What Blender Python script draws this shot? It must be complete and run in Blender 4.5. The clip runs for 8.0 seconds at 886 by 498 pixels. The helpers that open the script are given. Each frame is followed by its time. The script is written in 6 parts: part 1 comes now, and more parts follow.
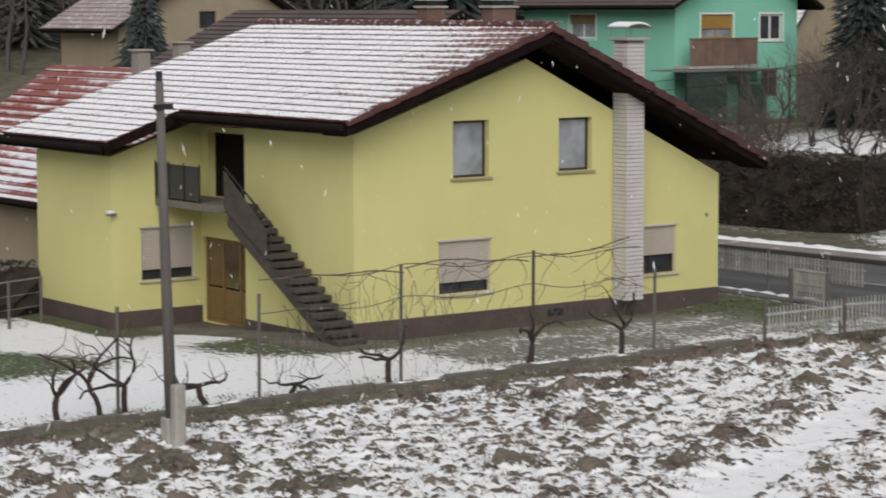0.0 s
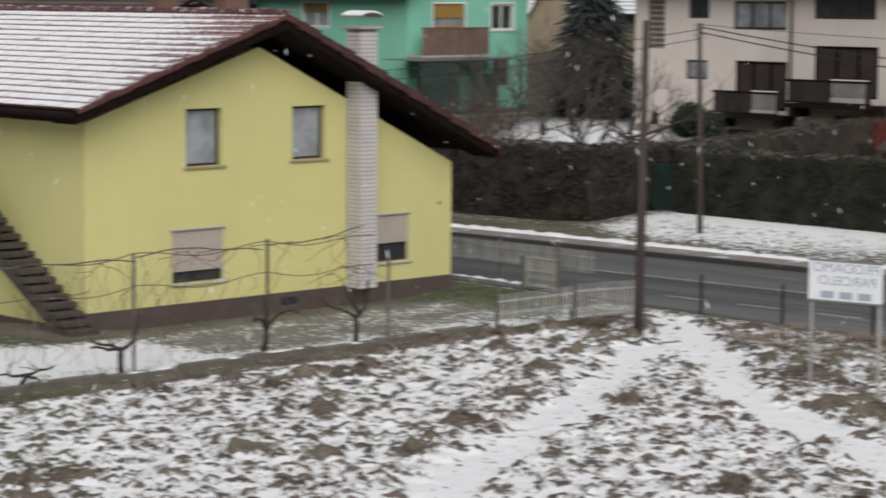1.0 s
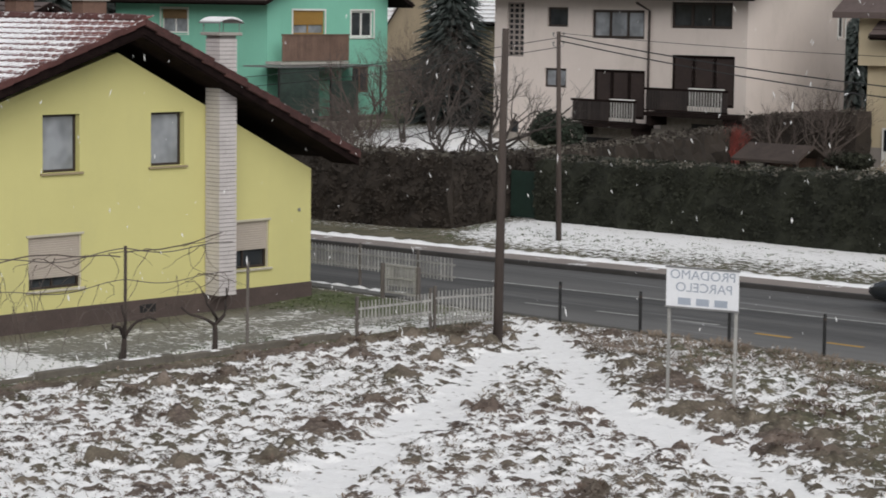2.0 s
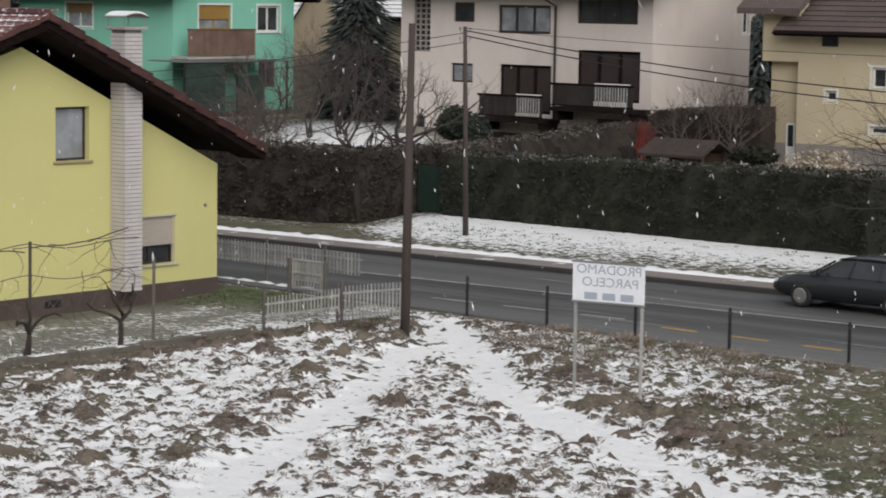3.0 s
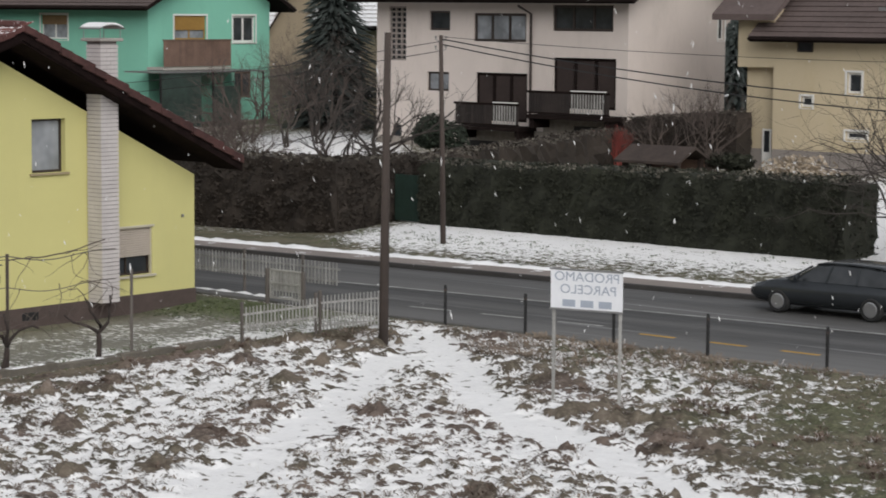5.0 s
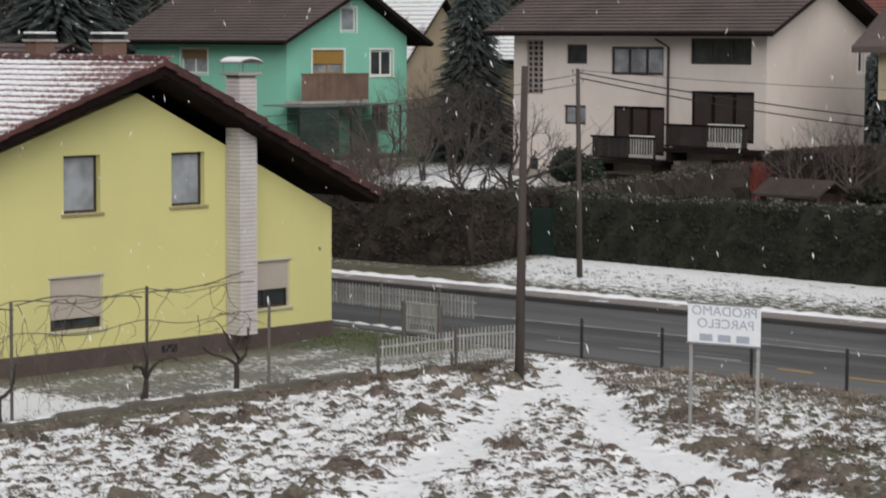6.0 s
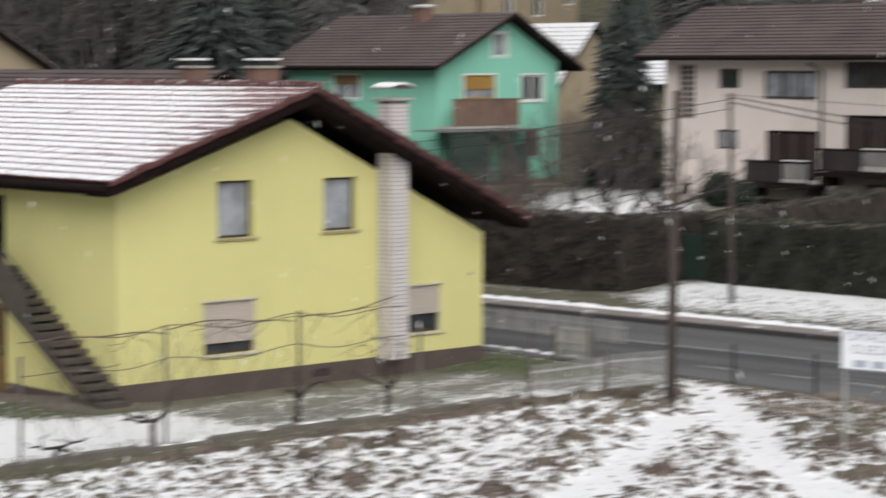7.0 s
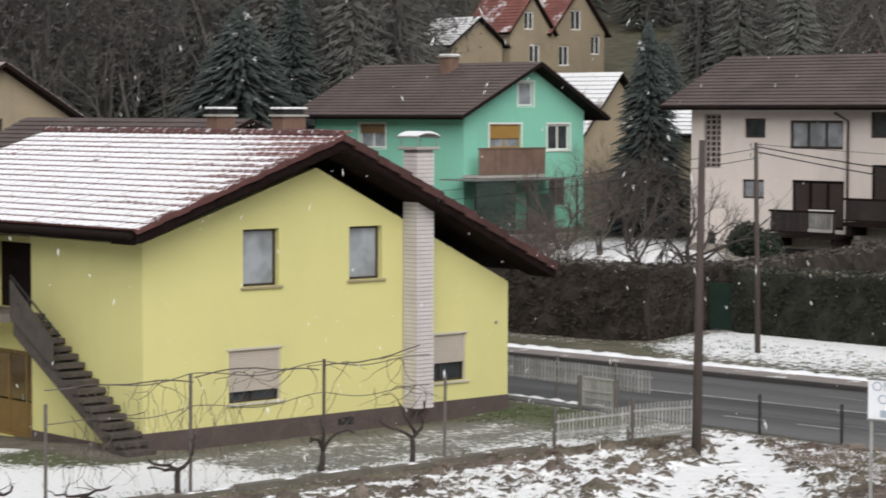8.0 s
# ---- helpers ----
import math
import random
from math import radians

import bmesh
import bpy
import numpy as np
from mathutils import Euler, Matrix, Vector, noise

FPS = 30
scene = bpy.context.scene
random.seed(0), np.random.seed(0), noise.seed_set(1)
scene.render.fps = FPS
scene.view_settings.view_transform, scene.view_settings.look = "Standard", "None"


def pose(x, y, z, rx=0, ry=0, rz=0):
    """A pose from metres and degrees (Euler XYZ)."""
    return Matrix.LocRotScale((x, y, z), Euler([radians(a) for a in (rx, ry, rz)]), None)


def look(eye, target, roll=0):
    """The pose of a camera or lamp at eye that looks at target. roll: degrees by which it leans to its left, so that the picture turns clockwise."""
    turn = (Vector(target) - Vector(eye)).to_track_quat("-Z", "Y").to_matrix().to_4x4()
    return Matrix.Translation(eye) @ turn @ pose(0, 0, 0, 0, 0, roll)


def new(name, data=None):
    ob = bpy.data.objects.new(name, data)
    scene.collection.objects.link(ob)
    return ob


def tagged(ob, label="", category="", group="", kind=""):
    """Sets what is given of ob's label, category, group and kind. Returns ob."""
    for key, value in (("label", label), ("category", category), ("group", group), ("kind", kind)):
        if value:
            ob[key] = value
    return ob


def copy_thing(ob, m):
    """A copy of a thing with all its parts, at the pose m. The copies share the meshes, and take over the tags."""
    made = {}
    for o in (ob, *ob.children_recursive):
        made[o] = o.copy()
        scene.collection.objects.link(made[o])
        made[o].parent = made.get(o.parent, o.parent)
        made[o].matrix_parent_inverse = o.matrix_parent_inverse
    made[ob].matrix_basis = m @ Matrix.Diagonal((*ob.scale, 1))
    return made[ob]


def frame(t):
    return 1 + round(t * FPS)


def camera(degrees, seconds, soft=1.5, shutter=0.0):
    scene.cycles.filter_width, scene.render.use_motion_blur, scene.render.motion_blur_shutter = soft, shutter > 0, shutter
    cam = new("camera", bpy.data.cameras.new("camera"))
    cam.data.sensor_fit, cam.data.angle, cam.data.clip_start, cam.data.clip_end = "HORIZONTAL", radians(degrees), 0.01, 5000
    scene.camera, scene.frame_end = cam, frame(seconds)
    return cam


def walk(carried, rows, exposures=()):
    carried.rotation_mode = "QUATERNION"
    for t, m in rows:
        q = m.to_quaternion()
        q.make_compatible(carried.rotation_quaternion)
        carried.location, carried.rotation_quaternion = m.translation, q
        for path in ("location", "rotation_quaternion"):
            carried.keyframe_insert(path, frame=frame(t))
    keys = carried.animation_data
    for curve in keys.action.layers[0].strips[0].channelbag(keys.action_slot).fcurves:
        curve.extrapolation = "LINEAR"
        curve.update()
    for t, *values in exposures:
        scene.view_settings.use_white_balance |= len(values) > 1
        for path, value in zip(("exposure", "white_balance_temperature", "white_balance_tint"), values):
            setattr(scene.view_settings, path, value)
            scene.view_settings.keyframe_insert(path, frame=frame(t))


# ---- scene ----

# ---- camera: it stands at an upper window and only turns ----
EYE = (-29.59, -43.31, 7.75)
cam = camera(22.0, 8.0, soft=1.7, shutter=0.5)
ROWS = [
    (0.0, 83.892, 0.170, -36.612), (0.2, 83.715, 0.065, -37.425), (0.5, 83.513, 0.042, -39.764),
    (0.7, 83.597, -0.12, -41.007), (1.0, 83.611, -0.341, -43.277), (1.5, 83.762, -0.582, -46.040),
    (1.7, 83.799, -0.66, -46.320), (2.8, 83.770, -0.88, -48.668), (3.0, 83.731, -0.888, -49.115),
    (3.5, 83.681, -0.805, -49.920), (4.0, 83.667, -0.575, -50.483), (4.2, 83.655, -0.50, -50.453),
    (5.3, 84.120, -0.40, -49.010), (5.5, 84.157, -0.379, -48.270), (6.0, 84.772, -0.257, -46.301),
    (6.2, 85.587, -0.23, -46.415), (6.5, 85.984, -0.191, -46.461), (6.7, 85.937, -0.10, -45.632),
    (6.8, 85.850, -0.07, -45.150), (6.9, 85.620, -0.05, -44.080), (7.0, 85.390, -0.024, -42.514),
    (7.2, 85.295, -0.02, -41.340), (7.5, 86.450, -0.037, -41.527), (7.8, 86.690, -0.10, -42.330), (8.0, 86.617, -0.140, -41.867),
]
walk(cam, [(t, pose(*EYE, rx, ry, rz)) for t, rx, ry, rz in ROWS], [(0.0, 0.0, 6620, 10), (4.0, 0.0, 6620, 10), (6.0, 0.0, 6620, 10), (6.5, 0.02, 6620, 10), (7.0, 0.32, 6620, 10), (8.0, 0.35, 6620, 10)])

# ---- overcast winter daylight ----
SUN_EL, SUN_AZ = 34.0, 215.0
world = bpy.data.worlds.new("overcast_sky")
scene.world = world
world.use_nodes = True
wn, wl = world.node_tree.nodes, world.node_tree.links
sky = wn.new("ShaderNodeTexSky")
sky.sky_type, sky.sun_disc = "NISHITA", False
sky.sun_elevation, sky.sun_rotation = radians(SUN_EL), radians(SUN_AZ)
grey = wn.new("ShaderNodeHueSaturation")
grey.inputs["Saturation"].default_value = 0.22
wl.new(sky.outputs[0], grey.inputs["Color"])
wl.new(grey.outputs[0], wn["Background"].inputs["Color"])
wn["Background"].inputs["Strength"].default_value = 0.175
sun_data = bpy.data.lights.new("sun", "SUN")
sun_data.energy, sun_data.angle, sun_data.color = 1.35, radians(50), (1.0, 0.99, 0.97)
sun_ob = new("sun", sun_data)
az, el = radians(SUN_AZ), radians(SUN_EL)
sun_ob.matrix_world = look((math.sin(az) * math.cos(el) * 80, math.cos(az) * math.cos(el) * 80, math.sin(el) * 80), (0, 0, 0))


# ---- materials ----
def nodes_of(name):
    m = bpy.data.materials.new(name)
    m.use_nodes = True
    return m, m.node_tree.nodes, m.node_tree.links, m.node_tree.nodes["Principled BSDF"]


def noise_node(n, l, pos, scale, detail=4.0, rough=0.6, stretch=None):
    t = n.new("ShaderNodeTexNoise")
    t.inputs["Scale"].default_value, t.inputs["Detail"].default_value, t.inputs["Roughness"].default_value = scale, detail, rough
    if stretch:
        mp = n.new("ShaderNodeMapping")
        mp.inputs["Scale"].default_value = stretch
        l.new(pos, mp.inputs["Vector"])
        pos = mp.outputs[0]
    l.new(pos, t.inputs["Vector"])
    return t.outputs["Fac"]


def math_node(n, l, op, a, b=0.0, c=0.0, clamp=False):
    k = n.new("ShaderNodeMath")
    k.operation, k.use_clamp = op, clamp
    for i, v in enumerate((a, b, c)):
        if isinstance(v, (int, float)):
            k.inputs[i].default_value = v
        else:
            l.new(v, k.inputs[i])
    return k.outputs[0]


def ramp(n, l, fac, lo, hi):
    k = n.new("ShaderNodeMapRange")
    k.inputs["From Min"].default_value, k.inputs["From Max"].default_value = lo, hi
    l.new(fac, k.inputs["Value"])
    return k.outputs[0]


def mix(n, l, fac, a, b):
    k = n.new("ShaderNodeMix")
    k.data_type = "RGBA"
    if isinstance(fac, (int, float)):
        k.inputs[0].default_value = fac
    else:
        l.new(fac, k.inputs[0])
    for i, v in ((6, a), (7, b)):
        if isinstance(v, tuple):
            k.inputs[i].default_value = (*v, 1)
        else:
            l.new(v, k.inputs[i])
    return k.outputs[2]


def position(n):
    return n.new("ShaderNodeNewGeometry").outputs["Position"]


def up_facing(n, l):
    s = n.new("ShaderNodeSeparateXYZ")
    l.new(n.new("ShaderNodeNewGeometry").outputs["Normal"], s.inputs[0])
    return s.outputs[2]


def bump_to(n, l, b, h, strength, dist=0.02):
    k = n.new("ShaderNodeBump")
    k.inputs["Strength"].default_value, k.inputs["Distance"].default_value = strength, dist
    l.new(h, k.inputs["Height"])
    l.new(k.outputs[0], b.inputs["Normal"])


def shade(c, k):
    return tuple(min(1.0, v * k) for v in c)


def mat(name, col, rough=0.8, var=0.25, big=0.6, fine=14.0, bump=0.25, metal=0.0, stretch=None, rnd=0.0, snow=0.0, snow_scale=2.0, dirt=None, dirt_amt=0.4):
    """Procedural surface: two scales of variation, fine relief, optional stains and snow lying on upward faces."""
    m, n, l, b = nodes_of(name)
    p = position(n)
    f1 = noise_node(n, l, p, big, 5, 0.6, stretch)
    f2 = noise_node(n, l, p, fine, 3, 0.6, stretch)
    f = math_node(n, l, "ADD", math_node(n, l, "MULTIPLY", f1, 0.65), math_node(n, l, "MULTIPLY", f2, 0.35))
    c = mix(n, l, ramp(n, l, f, 0.33, 0.67), shade(col, 1 - var), shade(col, 1 + var * 0.7))
    if dirt:
        d = noise_node(n, l, p, big * 2.3, 6, 0.7, (1, 1, 0.35))
        c = mix(n, l, math_node(n, l, "MULTIPLY", ramp(n, l, d, 0.52, 0.72), dirt_amt), c, dirt)
    if rnd:
        r = n.new("ShaderNodeObjectInfo").outputs["Random"]
        hs = n.new("ShaderNodeHueSaturation")
        l.new(math_node(n, l, "MULTIPLY_ADD", r, 2 * rnd, 1 - rnd), hs.inputs["Value"])
        l.new(c, hs.inputs["Color"])
        c = hs.outputs[0]
    if snow:
        s = noise_node(n, l, p, snow_scale, 5, 0.7)
        k = math_node(n, l, "MULTIPLY", ramp(n, l, s, 0.62 - snow * 0.35, 0.70 - snow * 0.35), ramp(n, l, up_facing(n, l), 0.15, 0.5))
        c = mix(n, l, k, c, (0.84, 0.84, 0.85))
    l.new(c, b.inputs["Base Color"])
    b.inputs["Roughness"].default_value, b.inputs["Metallic"].default_value = rough, metal
    if bump:
        bump_to(n, l, b, f2, bump)
    return m


def glass_mat(name, col, rough=0.08):
    m, n, l, b = nodes_of(name)
    f = noise_node(n, l, position(n), 1.3, 2)
    l.new(mix(n, l, ramp(n, l, f, 0.35, 0.65), shade(col, 0.7), shade(col, 1.3)), b.inputs["Base Color"])
    b.inputs["Roughness"].default_value = rough
    b.inputs["Specular IOR Level"].default_value = 0.6
    return m


YELLOW = mat("yellow_render", (0.605, 0.565, 0.242), 0.9, 0.06, 0.35, 40, 0.15, dirt=(0.5, 0.47, 0.23), dirt_amt=0.25)
PLINTH = mat("brown_plinth", (0.085, 0.062, 0.055), 0.85, 0.25, 1.5, 20, 0.3)
GREEN = mat("mint_render", (0.22, 0.54, 0.41), 0.9, 0.06, 0.3, 20, 0.15, dirt=(0.17, 0.42, 0.32), dirt_amt=0.4)
PINK = mat("pale_pink_render", (0.64, 0.565, 0.52), 0.9, 0.07, 0.3, 20, 0.15, dirt=(0.45, 0.40, 0.36), dirt_amt=0.4)
CREAM = mat("cream_render", (0.57, 0.475, 0.325), 0.9, 0.08, 0.3, 20, 0.15, dirt=(0.45, 0.36, 0.2), dirt_amt=0.4)
BEIGE = mat("old_beige_render", (0.32, 0.26, 0.18), 0.9, 0.15, 0.4, 10, 0.2, dirt=(0.22, 0.18, 0.13), dirt_amt=0.6)
DARKWOOD = mat("dark_brown_wood", (0.016, 0.011, 0.010), 0.9, 0.35, 1.0, 18, 0.3, stretch=(1, 1, 4))
BROWNWOOD = mat("brown_balcony_boards", (0.16, 0.10, 0.075), 0.75, 0.3, 1.0, 16, 0.3, rnd=0.12)
OCHREWOOD = mat("ochre_varnished_wood", (0.33, 0.19, 0.05), 0.5, 0.2, 1.0, 14, 0.2)
POLEWOOD = mat("weathered_pole_wood", (0.066, 0.050, 0.043), 0.85, 0.3, 1.2, 20, 0.5, stretch=(4, 4, 0.4))
GREYPOLE = mat("grey_pole_wood", (0.12, 0.105, 0.095), 0.85, 0.25, 1.2, 20, 0.5, stretch=(4, 4, 0.4))
CONCRETE = mat("pale_concrete", (0.36, 0.34, 0.31), 0.9, 0.2, 1.5, 22, 0.4, dirt=(0.18, 0.16, 0.14))
KERBSTONE = mat("mossy_concrete", (0.14, 0.125, 0.105), 0.95, 0.35, 1.5, 18, 0.5, snow=0.35, snow_scale=1.2)
STONE = mat("rubble_stone", (0.28, 0.25, 0.22), 0.9, 0.3, 1.5, 6, 0.5)
GREYBASE = mat("grey_plinth_render", (0.27, 0.24, 0.22), 0.9, 0.12, 0.7, 18, 0.2)
WHITEPAINT = mat("white_paint", (0.74, 0.73, 0.70), 0.55, 0.06, 1.0, 18, 0.1)
FENCEPAINT = mat("worn_white_fence_paint", (0.33, 0.325, 0.31), 0.75, 0.3, 2.0, 18, 0.2, rnd=0.22)
SHUTTER = mat("pale_rolling_shutter", (0.44, 0.385, 0.33), 0.7, 0.07, 1.0, 12, 0.1)
DARKFRAME = mat("dark_window_frame", (0.035, 0.024, 0.02), 0.5, 0.2, 1.0, 18, 0.1)
SILL = mat("brown_grey_sill", (0.33, 0.27, 0.16), 0.7, 0.1, 1.0, 18, 0.1)
PALETRIM = mat("pale_cream_trim", (0.52, 0.48, 0.38), 0.7, 0.08, 1.0, 18, 0.1)
CURTAIN = mat("pale_net_curtain", (0.42, 0.44, 0.47), 0.9, 0.12, 3.0, 12, 0.2, stretch=(4, 4, 0.3))
GLASS = glass_mat("dark_window_glass", (0.035, 0.04, 0.045))
GREYGLASS = glass_mat("curtained_window_glass", (0.25, 0.265, 0.285), 0.15)
BLACKMETAL = mat("black_painted_metal", (0.02, 0.02, 0.021), 0.5, 0.2, 2, 18, 0.1, metal=0.2)
GREYMETAL = mat("galvanised_metal", (0.32, 0.32, 0.32), 0.45, 0.15, 2, 18, 0.1, metal=0.7)
ROOFBROWN = mat("brown_roof_tile", (0.105, 0.078, 0.072), 0.85, 0.3, 0.5, 5, 0.4)
ROOFRED = mat("red_roof_tile_with_snow", (0.22, 0.082, 0.068), 0.8, 0.3, 0.6, 6, 0.4, snow=0.30, snow_scale=0.35)
VERGE = mat("dark_red_verge_tile", (0.095, 0.036, 0.032), 0.85, 0.35, 1.0, 10, 0.4, snow=0.20, snow_scale=5.0)


def row_snow():
    """Red tiles whose courses each hold a thin, broken line of snow."""
    m, n, l, b = nodes_of("red_tile_with_snow_rows")
    p = position(n)
    s = n.new("ShaderNodeSeparateXYZ")
    l.new(p, s.inputs[0])
    up = math_node(n, l, "FRACT", math_node(n, l, "MULTIPLY", s.outputs[2], 4.6))
    f = noise_node(n, l, p, 0.45, 5, 0.7)
    g = noise_node(n, l, p, 7.0, 4, 0.7)
    k = math_node(n, l, "ADD", math_node(n, l, "MULTIPLY", f, 1.5), math_node(n, l, "ADD", math_node(n, l, "MULTIPLY", g, 0.5), math_node(n, l, "MULTIPLY", up, 0.55)))
    low = ramp(n, l, s.outputs[2], 4.6, 2.2)
    snow = math_node(n, l, "MULTIPLY", ramp(n, l, math_node(n, l, "ADD", k, math_node(n, l, "MULTIPLY", low, 0.30)), 1.36, 1.62), ramp(n, l, up_facing(n, l), 0.3, 0.6))
    red = mix(n, l, ramp(n, l, g, 0.3, 0.7), (0.20, 0.052, 0.045), (0.31, 0.105, 0.085))
    l.new(mix(n, l, snow, red, (0.80, 0.80, 0.84)), b.inputs["Base Color"])
    b.inputs["Roughness"].default_value = 0.85
    bump_to(n, l, b, g, 0.4, 0.02)
    return m


ROOFROWS = row_snow()
ROOFPINK = mat("faded_roof_tile_with_snow", (0.36, 0.29, 0.29), 0.85, 0.15, 0.5, 5, 0.3, snow=0.16, snow_scale=3.5)
SNOWROOF = mat("snowed_roof", (0.20, 0.16, 0.15), 0.85, 0.2, 0.7, 5, 0.3, snow=0.8, snow_scale=0.5)
BRICKWHITE = mat("white_glazed_brick", (0.60, 0.56, 0.55), 0.7, 0.12, 2.0, 25, 0.2, rnd=0.08)
MORTAR = mat("grey_mortar", (0.30, 0.28, 0.27), 0.95, 0.15, 2.0, 25, 0.3)
BRICKBROWN = mat("brown_chimney_brick", (0.17, 0.10, 0.075), 0.9, 0.3, 1.5, 10, 0.3)
ROUGHWOOD = mat("rough_black_brown_eaves", (0.014, 0.0085, 0.008), 1.0, 0.6, 1.5, 12, 0.6, stretch=(2, 2, 2))
for _m in (DARKWOOD, ROUGHWOOD):
    _m.node_tree.nodes["Principled BSDF"].inputs["Specular IOR Level"].default_value = 0.08
DARKVERGE = mat("brown_black_verge_tile", (0.070, 0.030, 0.027), 0.95, 0.6, 2.0, 14, 0.6, snow=0.13, snow_scale=6.0)
DARKTWIG = mat("dark_wet_branches", (0.050, 0.041, 0.036), 0.9, 0.3, 2.0, 10, 0.0)
FROSTLEAF = mat("frosted_hedge_leaves", (0.135, 0.122, 0.10), 0.9, 0.5, 0.8, 9, 0.0)
SNOW = mat("fresh_snow", (0.86, 0.86, 0.87), 0.7, 0.05, 1.0, 10, 0.3)
BARK = mat("grey_brown_bark", (0.075, 0.058, 0.048), 0.9, 0.3, 3.0, 20, 0.5)
VINEBARK = mat("dark_vine_bark", (0.045, 0.034, 0.030), 0.95, 0.3, 5.0, 30, 0.6)
TWIG = mat("thin_twigs", (0.10, 0.078, 0.068), 0.9, 0.3, 2.0, 10, 0.0)
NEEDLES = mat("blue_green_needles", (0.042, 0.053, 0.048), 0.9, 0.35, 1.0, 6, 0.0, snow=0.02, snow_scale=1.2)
# distance haze is mixed into both colours: paler, greyer, with little contrast
FARNEEDLES = mat("distant_needles_with_haze", (0.118, 0.120, 0.110), 0.95, 0.14, 0.15, 2, 0.0)
FARBARK = mat("distant_bare_wood_with_haze", (0.085, 0.077, 0.073), 0.95, 0.15, 0.2, 3, 0.0)
HEDGELEAF = mat("dark_hedge_leaves", (0.018, 0.020, 0.011), 0.9, 0.5, 0.8, 9, 0.0)
HEDGEBROWN = mat("brown_hedge_leaves", (0.032, 0.024, 0.018), 0.9, 0.5, 0.8, 9, 0.0)
DRYGRASS = mat("dry_grass_blades", (0.21, 0.165, 0.125), 0.95, 0.4, 0.8, 8, 0.0, snow=0.12, snow_scale=3.0)
BROWNGRASS = mat("brown_matted_grass", (0.155, 0.112, 0.088), 0.95, 0.5, 0.8, 8, 0.0, snow=0.06, snow_scale=4.0)
GREENGRASS = mat("winter_green_grass", (0.10, 0.125, 0.055), 0.95, 0.4, 0.8, 8, 0.0, snow=0.05, snow_scale=3.0)
REDSHRUB = mat("red_stems", (0.25, 0.05, 0.04), 0.8, 0.3, 2.0, 10, 0.0)
STRAW = mat("pale_dry_leaves", (0.36, 0.29, 0.21), 0.9, 0.3, 2.0, 10, 0.0, snow=0.27, snow_scale=3)


# ---- mesh helpers ----
def origin_of(ob):
    v = Vector((0, 0, 0))
    while ob:
        v += ob.location
        ob = ob.parent
    return v


def thing(name, at, label, category, group="", kind=""):
    ob = new(name)
    ob.empty_display_size = 0.2
    ob.location = at
    return tagged(ob, label, category, group, kind)


def link(name, me, material, parent, label=""):
    me.materials.append(material)
    ob = new(name, me)
    if parent:
        ob.parent = parent
    return tagged(ob, label)


def part(name, bm, material, parent=None, label="", smooth=False):
    """Links a bmesh built in world places as one mesh under a thing or under a part."""
    if parent:
        bmesh.ops.translate(bm, verts=bm.verts, vec=-origin_of(parent))
    bmesh.ops.recalc_face_normals(bm, faces=bm.faces)
    me = bpy.data.meshes.new(name)
    bm.to_mesh(me)
    bm.free()
    if smooth:
        for p in me.polygons:
            p.use_smooth = True
    return link(name, me, material, parent, label)


def part_data(name, verts, faces, material, parent=None, label="", smooth=False):
    o = origin_of(parent) if parent else Vector((0, 0, 0))
    me = bpy.data.meshes.new(name)
    me.from_pydata((np.asarray(verts, float) - np.array(o)).tolist(), [], [tuple(f) for f in faces])
    me.update()
    if smooth:
        me.polygons.foreach_set("use_smooth", [True] * len(me.polygons))
    return link(name, me, material, parent, label)


def box(bm, x0, x1, y0, y1, z0, z1, bevel=0.0, m=None):
    vs = [bm.verts.new((x, y, z)) for x in (x0, x1) for y in (y0, y1) for z in (z0, z1)]
    fs = [bm.faces.new([vs[i] for i in q]) for q in ((0, 1, 3, 2), (4, 6, 7, 5), (0, 4, 5, 1), (2, 3, 7, 6), (0, 2, 6, 4), (1, 5, 7, 3))]
    if bevel:
        es = {e for f in fs for e in f.edges}
        r = bmesh.ops.bevel(bm, geom=list(es), offset=bevel, segments=1, affect="EDGES")
        vs = list({v for f in r["faces"] for v in f.verts} | {v for v in vs if v.is_valid})
    if m:
        bmesh.ops.transform(bm, matrix=m, verts=vs)
    return vs


def tube(bm, pts, radii, sides=8, cap=True):
    """A tapered tube along points."""
    rings = []
    for i, p in enumerate(pts):
        a, b = Vector(pts[max(i - 1, 0)]), Vector(pts[min(i + 1, len(pts) - 1)])
        d = (b - a).normalized()
        s = d.cross(Vector((0, 0, 1)) if abs(d.z) < 0.9 else Vector((1, 0, 0))).normalized()
        t = d.cross(s)
        r = radii[i] if isinstance(radii, (list, tuple)) else radii
        rings.append([bm.verts.new(Vector(p) + (s * math.cos(2 * math.pi * k / sides) + t * math.sin(2 * math.pi * k / sides)) * r) for k in range(sides)])
    for q, w in zip(rings, rings[1:]):
        for k in range(sides):
            bm.faces.new((q[k], q[(k + 1) % sides], w[(k + 1) % sides], w[k]))
    if cap:
        bm.faces.new(rings[0][::-1])
        bm.faces.new(rings[-1])


FACE_Y = Matrix(((1, 0, 0, 0), (0, 1, 0, 0), (0, 0, 1, 0), (0, 0, 0, 1)))
FACE_X = Matrix(((0, 1, 0, 0), (1, 0, 0, 0), (0, 0, 1, 0), (0, 0, 0, 1)))


def face_at(kind, x, y, z):
    """Frame of a facade: first axis along it, second into the house, third up. kind y looks along -y, x along -x."""
    return Matrix.Translation((x, y, z)) @ (FACE_Y if kind == "y" else FACE_X)


